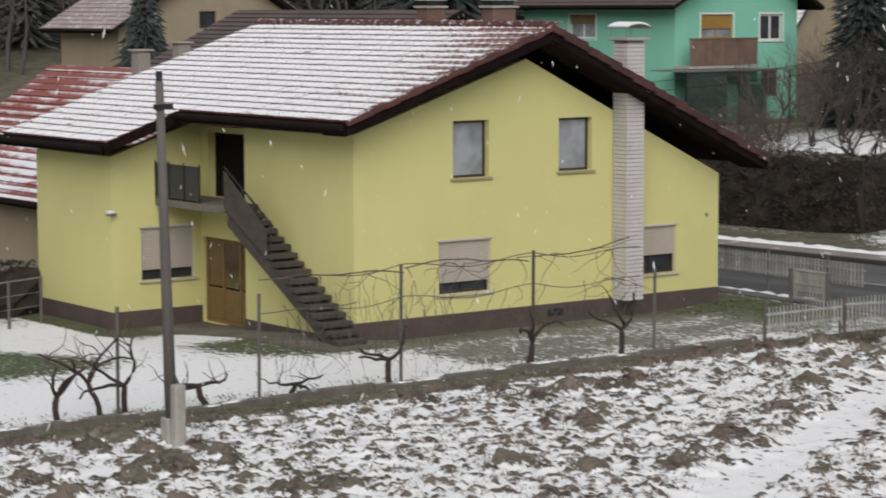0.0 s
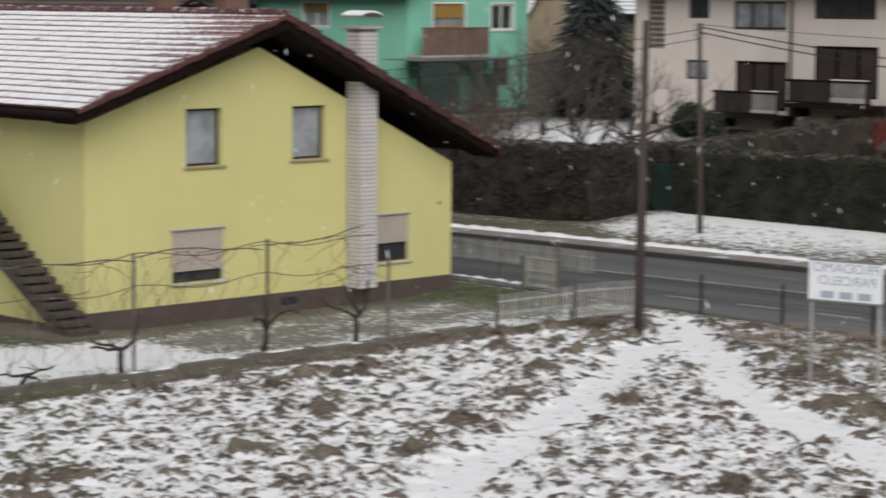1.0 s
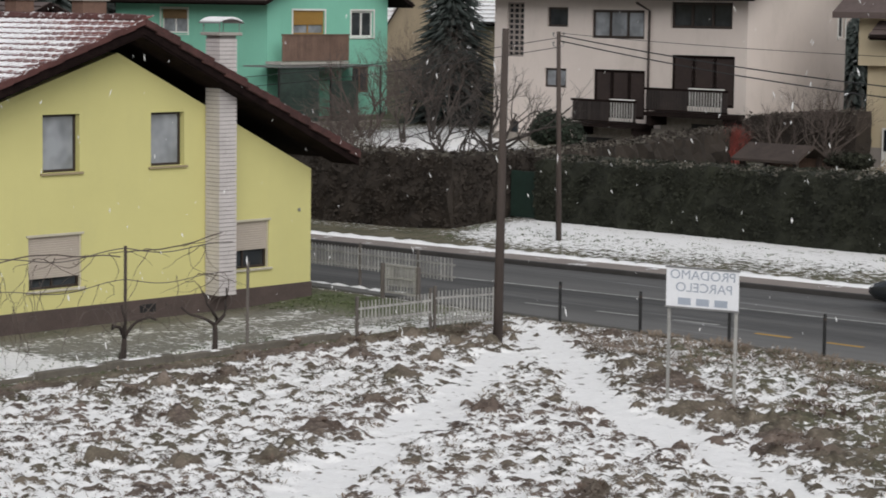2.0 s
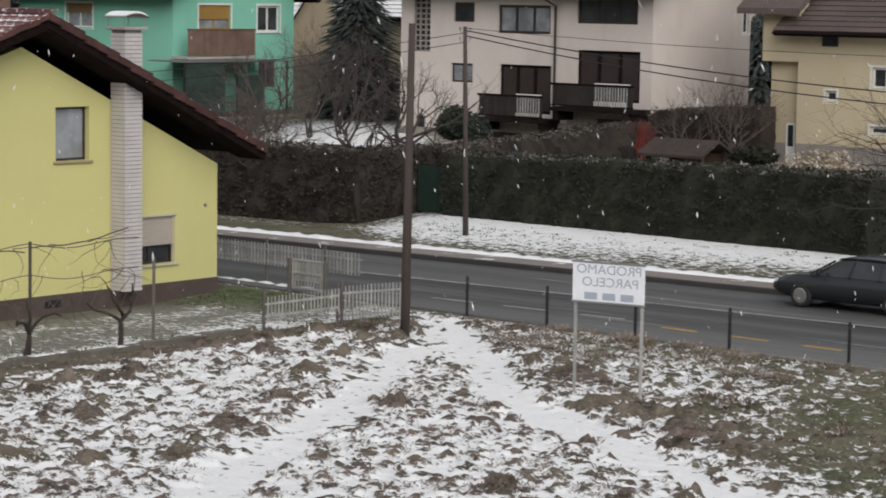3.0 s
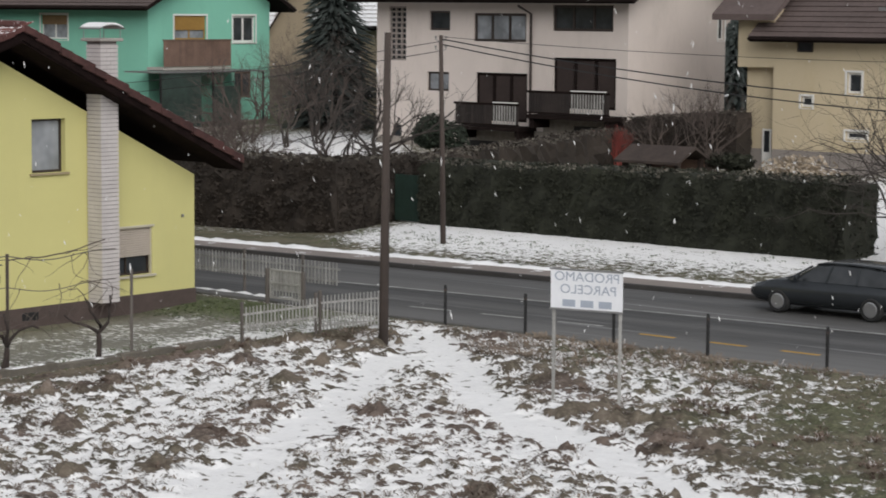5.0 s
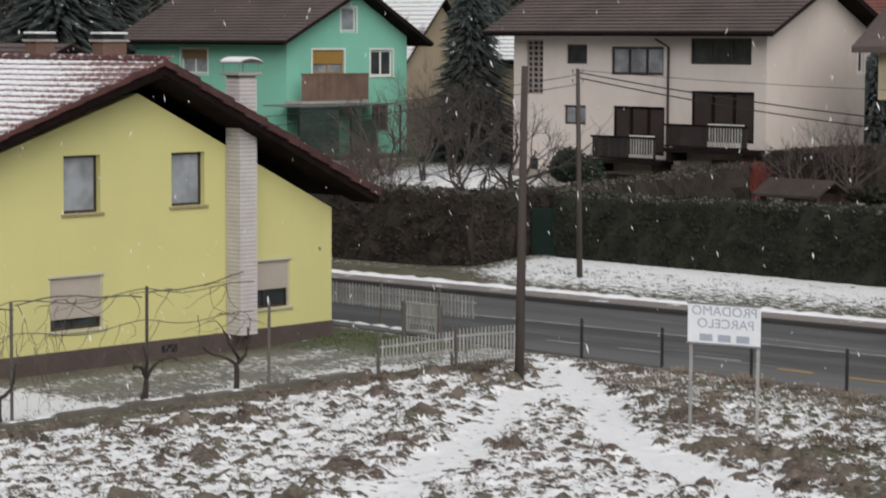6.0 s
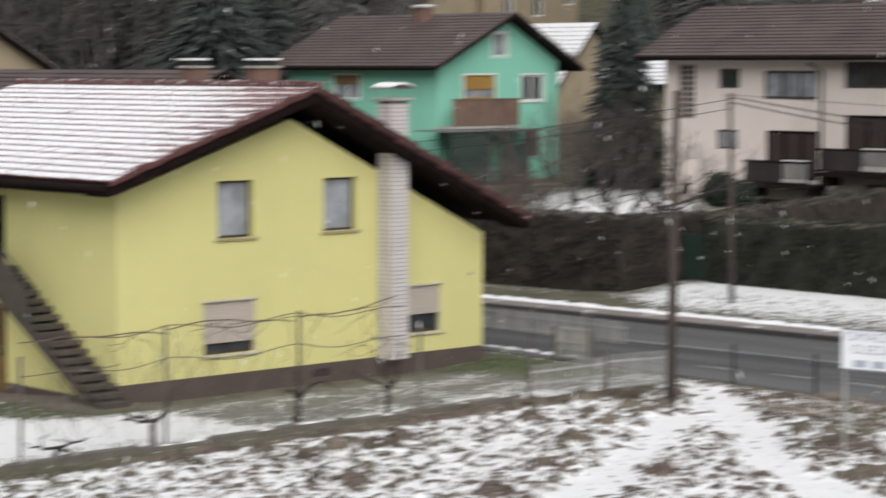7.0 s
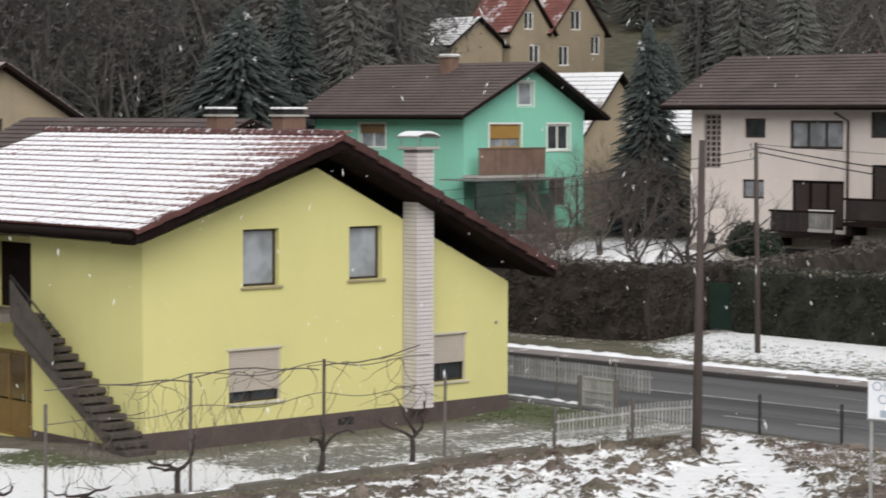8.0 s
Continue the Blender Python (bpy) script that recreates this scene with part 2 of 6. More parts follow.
def wall_bm(m, length, height, thick, openings=(), cuts=()):
    """A wall with through openings (s0, s1, z0, z1), cut above lines given as (s, z, slope, side)."""
    bm = bmesh.new()
    ss = sorted({0, length, *(o[0] for o in openings), *(o[1] for o in openings)})
    zs = sorted({0, height, *(o[2] for o in openings), *(o[3] for o in openings)})
    grid = {(s, z): bm.verts.new((s, 0, z)) for s in ss for z in zs}
    for s0, s1 in zip(ss, ss[1:]):
        for z0, z1 in zip(zs, zs[1:]):
            if not any(o[0] <= s0 and s1 <= o[1] and o[2] <= z0 and z1 <= o[3] for o in openings):
                bm.faces.new((grid[s0, z0], grid[s1, z0], grid[s1, z1], grid[s0, z1]))
    for s, z, slope in cuts:
        nrm = Vector((-slope, 0, 1)).normalized()
        bmesh.ops.bisect_plane(bm, geom=bm.verts[:] + bm.edges[:] + bm.faces[:], plane_co=(s, 0, z), plane_no=nrm, clear_outer=True)
    r = bmesh.ops.extrude_face_region(bm, geom=bm.faces[:])
    bmesh.ops.translate(bm, verts=[v for v in r["geom"] if isinstance(v, bmesh.types.BMVert)], vec=(0, thick, 0))
    bmesh.ops.transform(bm, matrix=m, verts=bm.verts)
    return bm


def fbox(m, s0, s1, t0, t1, z0, z1, bevel=0.0):
    bm = bmesh.new()
    box(bm, s0, s1, t0, t1, z0, z1, bevel, m)
    return bm


def frame_bm(m, s0, s1, z0, z1, w, t0, t1, mullions=(), bars=()):
    """One welded frame: a slab with an opening for every light between its mullions and bars."""
    ss, zs = [s0 + w / 2, *mullions, s1 - w / 2], [z0 + w / 2, *bars, z1 - w / 2]
    ops_ = [(a + w / 2 - s0, b - w / 2 - s0, c + w / 2 - z0, d - w / 2 - z0) for a, b in zip(ss, ss[1:]) for c, d in zip(zs, zs[1:])]
    return wall_bm(m @ Matrix.Translation((s0, t0, z0)), s1 - s0, z1 - z0, t1 - t0, ops_)


def window(house, m, s0, s1, z0, z1, frame_mat=WHITEPAINT, pane_mat=GLASS, panes=1, depth=0.12, w=0.07, sill=SILL, surround=None, shutter=0.0, name="window", blind=0.0, blind_mat=OCHREWOOD):
    """A window set into its opening: frame, panes, sill, surround, rolling shutter or blind."""
    fr = part(name, frame_bm(m, s0, s1, z0, z1, w, depth, depth + 0.07, [s0 + (s1 - s0) * k / panes for k in range(1, panes)]), frame_mat, house)
    ps = (s1 - s0) / panes
    for k in range(panes):
        part("pane", fbox(m, s0 + ps * k + w * 0.6, s0 + ps * (k + 1) - w * 0.6, depth + 0.03, depth + 0.04, z0 + w * 0.6, z1 - w * 0.6), pane_mat, fr)
    if sill:
        part("sill", fbox(m, s0 - 0.08, s1 + 0.08, -0.07, depth, z0 - 0.06, z0 - 0.003, 0.008), sill, fr)
    if surround:
        g = 0.09
        bm = bmesh.new()
        box(bm, s0 - g, s0 - 0.002, -0.025, 0.05, z0 - g, z1 + g, 0, m)
        box(bm, s1 + 0.002, s1 + g, -0.025, 0.05, z0 - g, z1 + g, 0, m)
        box(bm, s0 - 0.002, s1 + 0.002, -0.025, 0.05, z1 + 0.002, z1 + g, 0, m)
        box(bm, s0 - 0.002, s1 + 0.002, -0.025, 0.05, z0 - g, z0 - 0.062, 0, m)
        part("surround", bm, surround, fr)
    if shutter:
        zb = z1 - (z1 - z0) * shutter
        bm = bmesh.new()
        n_ = int((z1 - zb) / 0.055)
        prof = [(0.074, zb - 0.03), (0.05, zb - 0.03), (0.05, zb)]
        for k in range(n_):
            lo, hi = zb + (z1 - zb) * k / n_, zb + (z1 - zb) * (k + 1) / n_
            prof += [(0.066, lo + 0.004), (0.056, lo + 0.012), (0.056, hi - 0.008), (0.066, hi - 0.001)]
        prof.append((0.074, z1))
        ends = [[bm.verts.new((s, t, z)) for t, z in prof] for s in (s0 + 0.03, s1 - 0.03)]
        for k in range(len(prof)):
            j = (k + 1) % len(prof)
            bm.faces.new((ends[0][k], ends[0][j], ends[1][j], ends[1][k]))
        bmesh.ops.transform(bm, matrix=m, verts=bm.verts)
        part("rolling_shutter", bm, SHUTTER, fr)
        bm = bmesh.new()
        box(bm, s0 + 0.001, s0 + 0.03, 0.03, 0.10, z0, z1, 0, m)
        box(bm, s1 - 0.03, s1 - 0.001, 0.03, 0.10, z0, z1, 0, m)
        box(bm, s0 - 0.06, s1 + 0.06, -0.03, 0.12, z1 + 0.002, z1 + 0.06, 0.005, m)
        part("shutter_box", bm, PALETRIM, fr)
    if blind:
        part("blind", fbox(m, s0 + 0.04, s1 - 0.04, depth - 0.03, depth - 0.01, z1 - (z1 - z0) * blind, z1 - 0.03), blind_mat, fr)
    return fr


def roof_slab(bm, xe, ze, xr, zr, y0, y1, thick):
    """A sloping slab from the eave (xe, ze) to the ridge (xr, zr), its upper face at those heights."""
    vs = [bm.verts.new((x, y, z - d)) for y in (y0, y1) for x, z in ((xe, ze), (xr, zr)) for d in (0, thick)]
    for q in ((0, 2, 6, 4), (1, 5, 7, 3), (0, 1, 3, 2), (4, 6, 7, 5), (0, 4, 5, 1), (2, 3, 7, 6)):
        bm.faces.new([vs[i] for i in q])


def roof_courses(bm, xe, ze, xr, zr, y0, y1, course=0.36, lift=0.05, step=None):
    """Overlapping courses of tiles on a slope; with a step, broken into tiles that lie a little unevenly."""
    length = math.hypot(xr - xe, zr - ze)
    rows = max(1, round(length / course))
    ux, uz = (xr - xe) / length, (zr - ze) / length
    nx, nz = (-uz, ux) if ux > 0 else (uz, -ux)
    c = length / rows
    cols = [(y0, y1)] if not step else [(y0 + (y1 - y0) * k / round((y1 - y0) / step), y0 + (y1 - y0) * (k + 1) / round((y1 - y0) / step)) for k in range(round((y1 - y0) / step))]
    for r in range(rows):
        for a, b in cols:
            j = random.uniform(-0.006, 0.006)
            vs = []
            for y in (a + 0.004, b - 0.004):
                for d, h in ((r * c - 0.02, lift + j), (r * c - 0.02, 0.012), (r * c + c + 0.02, 0.012 + 0.003)):
                    vs.append(bm.verts.new((xe + ux * d + nx * h, y, ze + uz * d + nz * h)))
            for q in ((0, 2, 5, 3), (0, 3, 4, 1), (0, 1, 2), (3, 5, 4)):
                bm.faces.new([vs[i] for i in q])


def clumps(n_pts, sampler, size, rng, flat=0.5):
    """Many small leaf triangles at sampled places."""
    pts = np.array([sampler() for _ in range(n_pts)])
    a = rng.normal(size=(n_pts, 3))
    a /= np.linalg.norm(a, axis=1)[:, None]
    b = np.cross(a, rng.normal(size=(n_pts, 3)))
    b /= np.linalg.norm(b, axis=1)[:, None] + 1e-9
    s = size * rng.uniform(0.5, 1.4, (n_pts, 1))
    v = np.stack([pts + a * s, pts - a * s * 0.5 + b * s * flat, pts - a * s * 0.5 - b * s * flat], 1).reshape(-1, 3)
    return v, np.arange(3 * n_pts).reshape(-1, 3)


# ---- ground ----
def smooth(a, b, v):
    t = np.clip((v - a) / (b - a), 0, 1)
    return t * t * (3 - 2 * t)


def seg_dist(x, y, ax, ay, bx, by):
    dx, dy = bx - ax, by - ay
    t = np.clip(((x - ax) * dx + (y - ay) * dy) / (dx * dx + dy * dy), 0, 1)
    return np.hypot(x - ax - t * dx, y - ay - t * dy)


# the far kerb runs slightly askew to the house
SKEW = 0.08


def ground_height(x, y):
    """Lie of the land: flat field, road, low bank, gardens, then the wooded hillside."""
    x, y = np.asarray(x, float), np.asarray(y, float)
    d = np.hypot(x + 29.6, y + 43.3)
    z = -0.38 * smooth(0.5, 7.0, y) * (1 - smooth(1, 6, x))
    e = x + SKEW * (y + 13)
    z = z + (smooth(24.3, 29.3, e) * 0.35) * (1 - smooth(8, 10, y) * (1 - smooth(27, 30, x)))
    z = z + smooth(30, 34, x) * 0.25 + smooth(32, 48, x) * 0.6 + smooth(95, 125, d) * 0.7
    z = z + np.maximum(d - 120, 0) ** 1.35 * 0.028
    z = z - 0.09 * smooth(-3.5, -0.8, y) * (1 - smooth(1, 3, y)) * smooth(0.1, 1.5, x) * (1 - smooth(9, 11.5, x))
    z = z - 0.06 * smooth(12.6, 13.2, x) * (1 - smooth(23.6, 24.2, e))
    return z


def lattice(fine0, fine1, step, far0, far1):
    a = [fine0]
    s = step
    while a[-1] > far0:
        s *= 1.18
        a.append(a[-1] - s)
    b = [fine1]
    s = step
    while b[-1] < far1:
        s *= 1.18
        b.append(b[-1] + s)
    return np.array(a[::-1] + list(np.arange(fine0 + step, fine1, step)) + b)


def value_noise(x, y, scale, seed):
    """Smooth random field on a lattice."""
    r = np.random.RandomState(seed).rand(512, 512)
    u, v = x * scale + 1000.3, y * scale + 1000.7
    i, j = np.floor(u).astype(int), np.floor(v).astype(int)
    fu, fv = u - i, v - j
    fu, fv = fu * fu * (3 - 2 * fu), fv * fv * (3 - 2 * fv)
    g = lambda p, q: r[p % 512, q % 512]
    return (g(i, j) * (1 - fu) + g(i + 1, j) * fu) * (1 - fv) + (g(i, j + 1) * (1 - fu) + g(i + 1, j + 1) * fu) * fv


APEX = (11.6, -7.9)


def track_cover(x, y):
    """Two trodden snow tracks that meet by the road."""
    w = 0.5 * (value_noise(x, y, 0.9, 5) - 0.5) + 0.85 * (value_noise(x, y, 3.6, 6) - 0.5)
    a = np.minimum(seg_dist(x, y, *APEX, 4.2, -12.5), seg_dist(x, y, 4.2, -12.5, -14.0, -22.6))
    b = np.minimum(np.minimum(seg_dist(x, y, *APEX, 6.65, -13.2), seg_dist(x, y, 6.65, -13.2, 3.9, -16.6)), seg_dist(x, y, 3.9, -16.6, -2.0, -28.0))
    return np.maximum(1 - smooth(0.40, 0.85, a + w), 1 - smooth(0.40, 0.85, b + w))


def mounds(x, y, cell, seed, share, r0, r1):
    """Separate rounded lumps scattered on a jittered lattice, 0 to 1."""
    tab = np.random.RandomState(seed).rand(257, 263, 4)
    x = x + 0.30 * r1 * (value_noise(x, y, 1.3 / r1, seed + 1) - 0.5) * 2
    y = y + 0.30 * r1 * (value_noise(x, y, 1.3 / r1, seed + 2) - 0.5) * 2
    i, j = np.floor(x / cell).astype(int), np.floor(y / cell).astype(int)
    h = np.zeros_like(x)
    for a in (-1, 0, 1):
        for b in (-1, 0, 1):
            q = tab[(i + a) % 257, (j + b) % 263]
            d = np.hypot(x - (i + a + q[..., 0]) * cell, y - (j + b + q[..., 1]) * cell)
            r = r0 + (r1 - r0) * q[..., 2]
            h = np.maximum(h, np.where(q[..., 3] < share, np.clip(1 - (d / r) ** 2, 0, 1), 0))
    return h


def tussock(x, y):
    """Molehills and earthy hummocks in the field, some in runs."""
    return np.maximum(mounds(x, y, 1.9, 11, 0.42, 0.28, 0.50), mounds(x, y, 0.8, 17, 0.55, 0.25, 0.42) * smooth(0.66, 0.80, value_noise(x, y, 0.33, 19)))


def clods(x, y):
    """Small matted clumps of grass all over the field."""
    return np.maximum(mounds(x, y, 0.38, 3, 0.66, 0.10, 0.23), 0.75 * mounds(x, y, 0.22, 13, 0.60, 0.07, 0.13))


xs = lattice(-19.0, 13.0, 0.085, -900, 1100)
ys = lattice(-30.0, -5.6, 0.085, -600, 1200)
gx, gy = np.meshgrid(xs, ys, indexing="ij")
inside = smooth(-19, -17, gx) * (1 - smooth(12.2, 12.9, gx)) * smooth(-30, -28, gy) * (1 - smooth(-6.6, -6.2, gy))
trk = track_cover(gx, gy)
tus = tussock(gx, gy)
clo = clods(gx, gy)
right = inside * smooth(0.8, 3.2, gx - 6.1 - 0.7 * (gy + 15.6)) * (1 - smooth(-13, -9, gy))
tus = tus * (1 - 0.65 * right)
rough = 0.55 * value_noise(gx, gy, 5.3, 4) + 0.45 * value_noise(gx, gy, 9.5, 8)
gz = ground_height(gx, gy) + inside * (1 - trk) * (0.26 * tus * (0.15 + rough) + 0.10 * clo * (0.3 + 1.2 * rough) + 0.05 * rough) + inside * trk * (0.05 * rough - 0.055)
nx_, ny_ = len(xs), len(ys)
idx = np.arange(nx_ * ny_).reshape(nx_, ny_)
quads = np.stack([idx[:-1, :-1], idx[1:, :-1], idx[1:, 1:], idx[:-1, 1:]], -1).reshape(-1, 4)
gme = bpy.data.meshes.new("ground")
gme.from_pydata(np.stack([gx, gy, gz], -1).reshape(-1, 3).tolist(), [], quads.tolist())
gme.polygons.foreach_set("use_smooth", [True] * len(gme.polygons))
field = inside
court = (1 - smooth(-0.6, 0.8, gx)) * smooth(-6.2, -5.8, gy) * (1 - smooth(14, 16, gy))
yard = smooth(-0.6, 0.8, gx) * (1 - smooth(12.4, 13.0, gx)) * smooth(-6.2, -5.8, gy) * (1 - smooth(0, 1, gy))
ge = gx + SKEW * (gy + 13)
bank = smooth(24.0, 24.6, ge) * (1 - smooth(31, 33, gx)) * (1 - smooth(7, 9, gy))
far_d = np.hypot(gx + 29.6, gy + 43.3)
cover = field * (0.640 - 0.235 * clo - 0.03 * smooth(2.0, 7.0, gx - 0.5 * (gy + 15)) - 0.30 * tus - 0.12 * (rough - 0.5)) + court * (0.63 - 0.20 * smooth(0.45, 0.75, value_noise(gx, gy, 0.28, 31))) + yard * (0.425 + 0.07 * smooth(0.35, 0.7, value_noise(gx, gy * 2.5, 0.9, 33)) - 0.16 * smooth(-1.3, -0.5, gy)) + bank * (0.42 + 0.20 * smooth(25.0, 27.4, ge))
beside = 0.89 * (gx - 3.9) - 0.46 * (gy + 16.6)
cover = cover - 0.13 * field * smooth(1.0, 2.6, beside) * (1 - smooth(-23.0, -18.5, gy))
cover = cover + 0.03 * right - 0.07 * field * smooth(3.2, 6.5, gx - 6.1 - 0.7 * (gy + 15.6)) * (1 - smooth(-14, -11, gy))
rest = np.clip(1 - field - court - yard - bank, 0, 1)
drive = gx - gy - 0.27 * (gx - 39.3)
drive_snow = smooth(15.6, 16.6, drive) * (1 - smooth(18.6, 19.6, drive)) * smooth(30, 33, gx) * (1 - smooth(56, 60, gx))
cover = cover + rest * np.where(far_d > 118, 0.34, 0.47 + 0.30 * smooth(28, 30, gx) * (1 - smooth(-2, 2, gy)) + 0.40 * drive_snow)
cover = np.maximum(cover, field * trk * (0.715 - 0.14 * clo - 0.24 * (rough - 0.5)))
cover = cover + 0.09 * yard * (1 - smooth(-5.3, -4.2, gy)) - 0.5 * court * smooth(-1.7, -1.1, gx) * smooth(-1.0, -0.2, gy) - 0.4 * court * smooth(-3.3, -2.8, gx) * smooth(5.9, 6.6, gy)
cover = cover - 0.22 * smooth(24.2, 24.7, ge) * (1 - smooth(26.5, 27.5, ge)) * smooth(6.0, 8.0, gy) * (1 - smooth(30, 34, gy))
strip = smooth(-7.3, -6.6, gy) * (1 - smooth(-6.4, -5.9, gy)) * (gx < 11)
cover = cover * (1 - 0.45 * strip)
lawn = np.clip(court * 0.7 + yard * 0.5 + bank * 0.5 + rest * 0.5 + field * (smooth(0.4, 0.7, value_noise(gx, gy, 0.35, 21)) * 0.22 + 0.36 * smooth(-15, -9, gy) * (1 - smooth(-2, 5, gx)) * smooth(0.25, 0.6, value_noise(gx, gy, 0.9, 22)) * (1 - tus)), 0, 1)
lawn = lawn * (1 - 0.85 * court * smooth(-1.9, -1.2, gx) * smooth(-1.3, -0.4, gy))
lawn = np.clip(lawn + court * 0.3 * (1 - smooth(-1.9, -1.2, gx) * smooth(-1.3, -0.4, gy)) + 0.5 * right * (1 - tus), 0, 1)
turf = yard * smooth(9.3, 11.0, gx) * smooth(-4.6, -3.6, gy)
cover = cover - 0.10 * turf
lawn = np.clip(lawn + 0.6 * turf, 0, 1)
for key, arr in (("cover", cover), ("lawn", lawn), ("paved", np.clip((1 - turf) * yard * smooth(-5.6, -4.8, gy) * 0.62 * (1 - 0.8 * smooth(-1.2, -0.5, gy)) + 0.25 * court * smooth(-1.7, -1.1, gx) * smooth(-1.0, -0.2, gy), 0, 1))):
    at = gme.attributes.new(key, "FLOAT", "POINT")
    at.data.foreach_set("value", arr.reshape(-1).astype(np.float32))


def ground_material():
    m, n, l, b = nodes_of("snowy_grassland")
    p = position(n)

    def attr(key):
        a = n.new("ShaderNodeAttribute")
        a.attribute_name = key
        return a.outputs["Fac"]
    blot = noise_node(n, l, p, 4.4, 6, 0.74, (1.25, 0.85, 1.0))
    fine = noise_node(n, l, p, 9.0, 5, 0.7)
    k = math_node(n, l, "ADD", math_node(n, l, "MULTIPLY", blot, 0.72), math_node(n, l, "MULTIPLY", fine, 0.28))
    k = math_node(n, l, "ADD", k, attr("cover"))
    snow = ramp(n, l, k, 0.995, 1.045)
    tone = noise_node(n, l, p, 0.8, 5, 0.7)
    dry = mix(n, l, ramp(n, l, tone, 0.35, 0.65), (0.060, 0.045, 0.038), (0.205, 0.160, 0.134))
    dry = mix(n, l, math_node(n, l, "MULTIPLY", ramp(n, l, fine, 0.50, 0.62), 0.45), dry, (0.30, 0.25, 0.215))
    grn = mix(n, l, ramp(n, l, fine, 0.35, 0.65), (0.055, 0.068, 0.032), (0.13, 0.165, 0.075))
    earth = mix(n, l, math_node(n, l, "MULTIPLY", attr("lawn"), 0.8), dry, grn)
    earth = mix(n, l, attr("paved"), earth, mix(n, l, ramp(n, l, fine, 0.3, 0.7), (0.20, 0.195, 0.175), (0.33, 0.325, 0.305)))
    white = mix(n, l, ramp(n, l, fine, 0.3, 0.7), (0.83, 0.825, 0.825), (0.91, 0.905, 0.90))
    l.new(mix(n, l, snow, earth, white), b.inputs["Base Color"])
    b.inputs["Roughness"].default_value = 0.9
    b.inputs["Specular IOR Level"].default_value = 0.2
    bump_to(n, l, b, math_node(n, l, "ADD", math_node(n, l, "MULTIPLY", k, 1.0), math_node(n, l, "MULTIPLY", snow, 0.4)), 0.6, 0.06)
    return m


GROUND = ground_material()
gme.materials.append(GROUND)
tagged(new("ground", gme), "patchy snow over rough winter grass and soil", "ground", kind="structure")


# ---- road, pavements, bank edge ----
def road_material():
    """Worn asphalt: pale dry strips and dark wet ones run along the lanes, with fine streaks of slush and a painted
    kerb shadow.
    """
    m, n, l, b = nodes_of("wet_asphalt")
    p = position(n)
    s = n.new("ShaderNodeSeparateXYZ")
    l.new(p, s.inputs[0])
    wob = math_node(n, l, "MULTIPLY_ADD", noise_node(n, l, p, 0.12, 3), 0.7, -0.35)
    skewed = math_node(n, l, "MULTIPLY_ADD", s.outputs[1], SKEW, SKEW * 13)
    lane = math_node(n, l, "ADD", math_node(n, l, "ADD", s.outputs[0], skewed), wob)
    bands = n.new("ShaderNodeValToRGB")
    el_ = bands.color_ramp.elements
    # the last stop darkens the far edge: the kerb's shadow painted into the asphalt
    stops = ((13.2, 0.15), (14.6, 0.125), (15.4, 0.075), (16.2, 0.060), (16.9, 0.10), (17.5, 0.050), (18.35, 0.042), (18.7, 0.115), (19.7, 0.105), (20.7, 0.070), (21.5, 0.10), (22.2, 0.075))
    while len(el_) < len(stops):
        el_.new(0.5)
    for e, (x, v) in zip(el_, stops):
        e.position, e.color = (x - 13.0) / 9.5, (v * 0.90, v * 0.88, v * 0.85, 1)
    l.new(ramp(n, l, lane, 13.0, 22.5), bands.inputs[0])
    f = noise_node(n, l, p, 0.5, 5, 0.65, (5.5, 0.13, 1))
    g = noise_node(n, l, p, 25, 3)
    c = mix(n, l, math_node(n, l, "MULTIPLY", ramp(n, l, f, 0.45, 0.30), 0.55), bands.outputs[0], (0.03, 0.03, 0.031))
    c = mix(n, l, math_node(n, l, "MULTIPLY", ramp(n, l, f, 0.58, 0.70), 0.55), c, (0.33, 0.33, 0.335))
    l.new(c, b.inputs["Base Color"])
    l.new(ramp(n, l, f, -0.5, 1.1), b.inputs["Roughness"])
    bump_to(n, l, b, g, 0.25, 0.01)
    return m


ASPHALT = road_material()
PAVING = mat("damp_pavement", (0.235, 0.20, 0.18), 0.75, 0.2, 0.8, 15, 0.3, snow=0.12, snow_scale=1.0)


def strip(name, x0, x1, y0, y1, z, material, label, category, bevel=0.02, depth=0.3, step=4.0, skew0=SKEW, skew1=SKEW):
    bm = bmesh.new()
    n_ = max(1, int((y1 - y0) / step))
    rows = []
    for k in range(n_ + 1):
        y = y0 + (y1 - y0) * k / n_
        a, b = x0 - skew0 * (y + 13), x1 - skew1 * (y + 13)
        rows.append([bm.verts.new(q) for q in ((a, y, z - depth), (a, y, z - bevel), (a + bevel, y, z), (b - bevel, y, z), (b, y, z - bevel), (b, y, z - depth))])
    for a, b in zip(rows, rows[1:]):
        for i in range(5):
            bm.faces.new((a[i], a[i + 1], b[i + 1], b[i]))
    return tagged(part(name, bm, material), label, category, kind="structure")


# near-black colour carries the shadow line under the pavement edge
DARKKERB = mat("shade_dark_kerb", (0.045, 0.042, 0.04), 0.6, 0.3, 1.5, 18, 0.3)
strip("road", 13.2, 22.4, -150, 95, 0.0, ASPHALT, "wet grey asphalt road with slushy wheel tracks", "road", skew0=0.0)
strip("pavement", 22.55, 23.75, -150, 95, 0.13, PAVING, "damp grey pavement with a raised kerb", "pavement")
strip("kerb", 22.4, 22.548, -150, 95, 0.14, DARKKERB, "dark wet kerb stones along the road", "kerb")


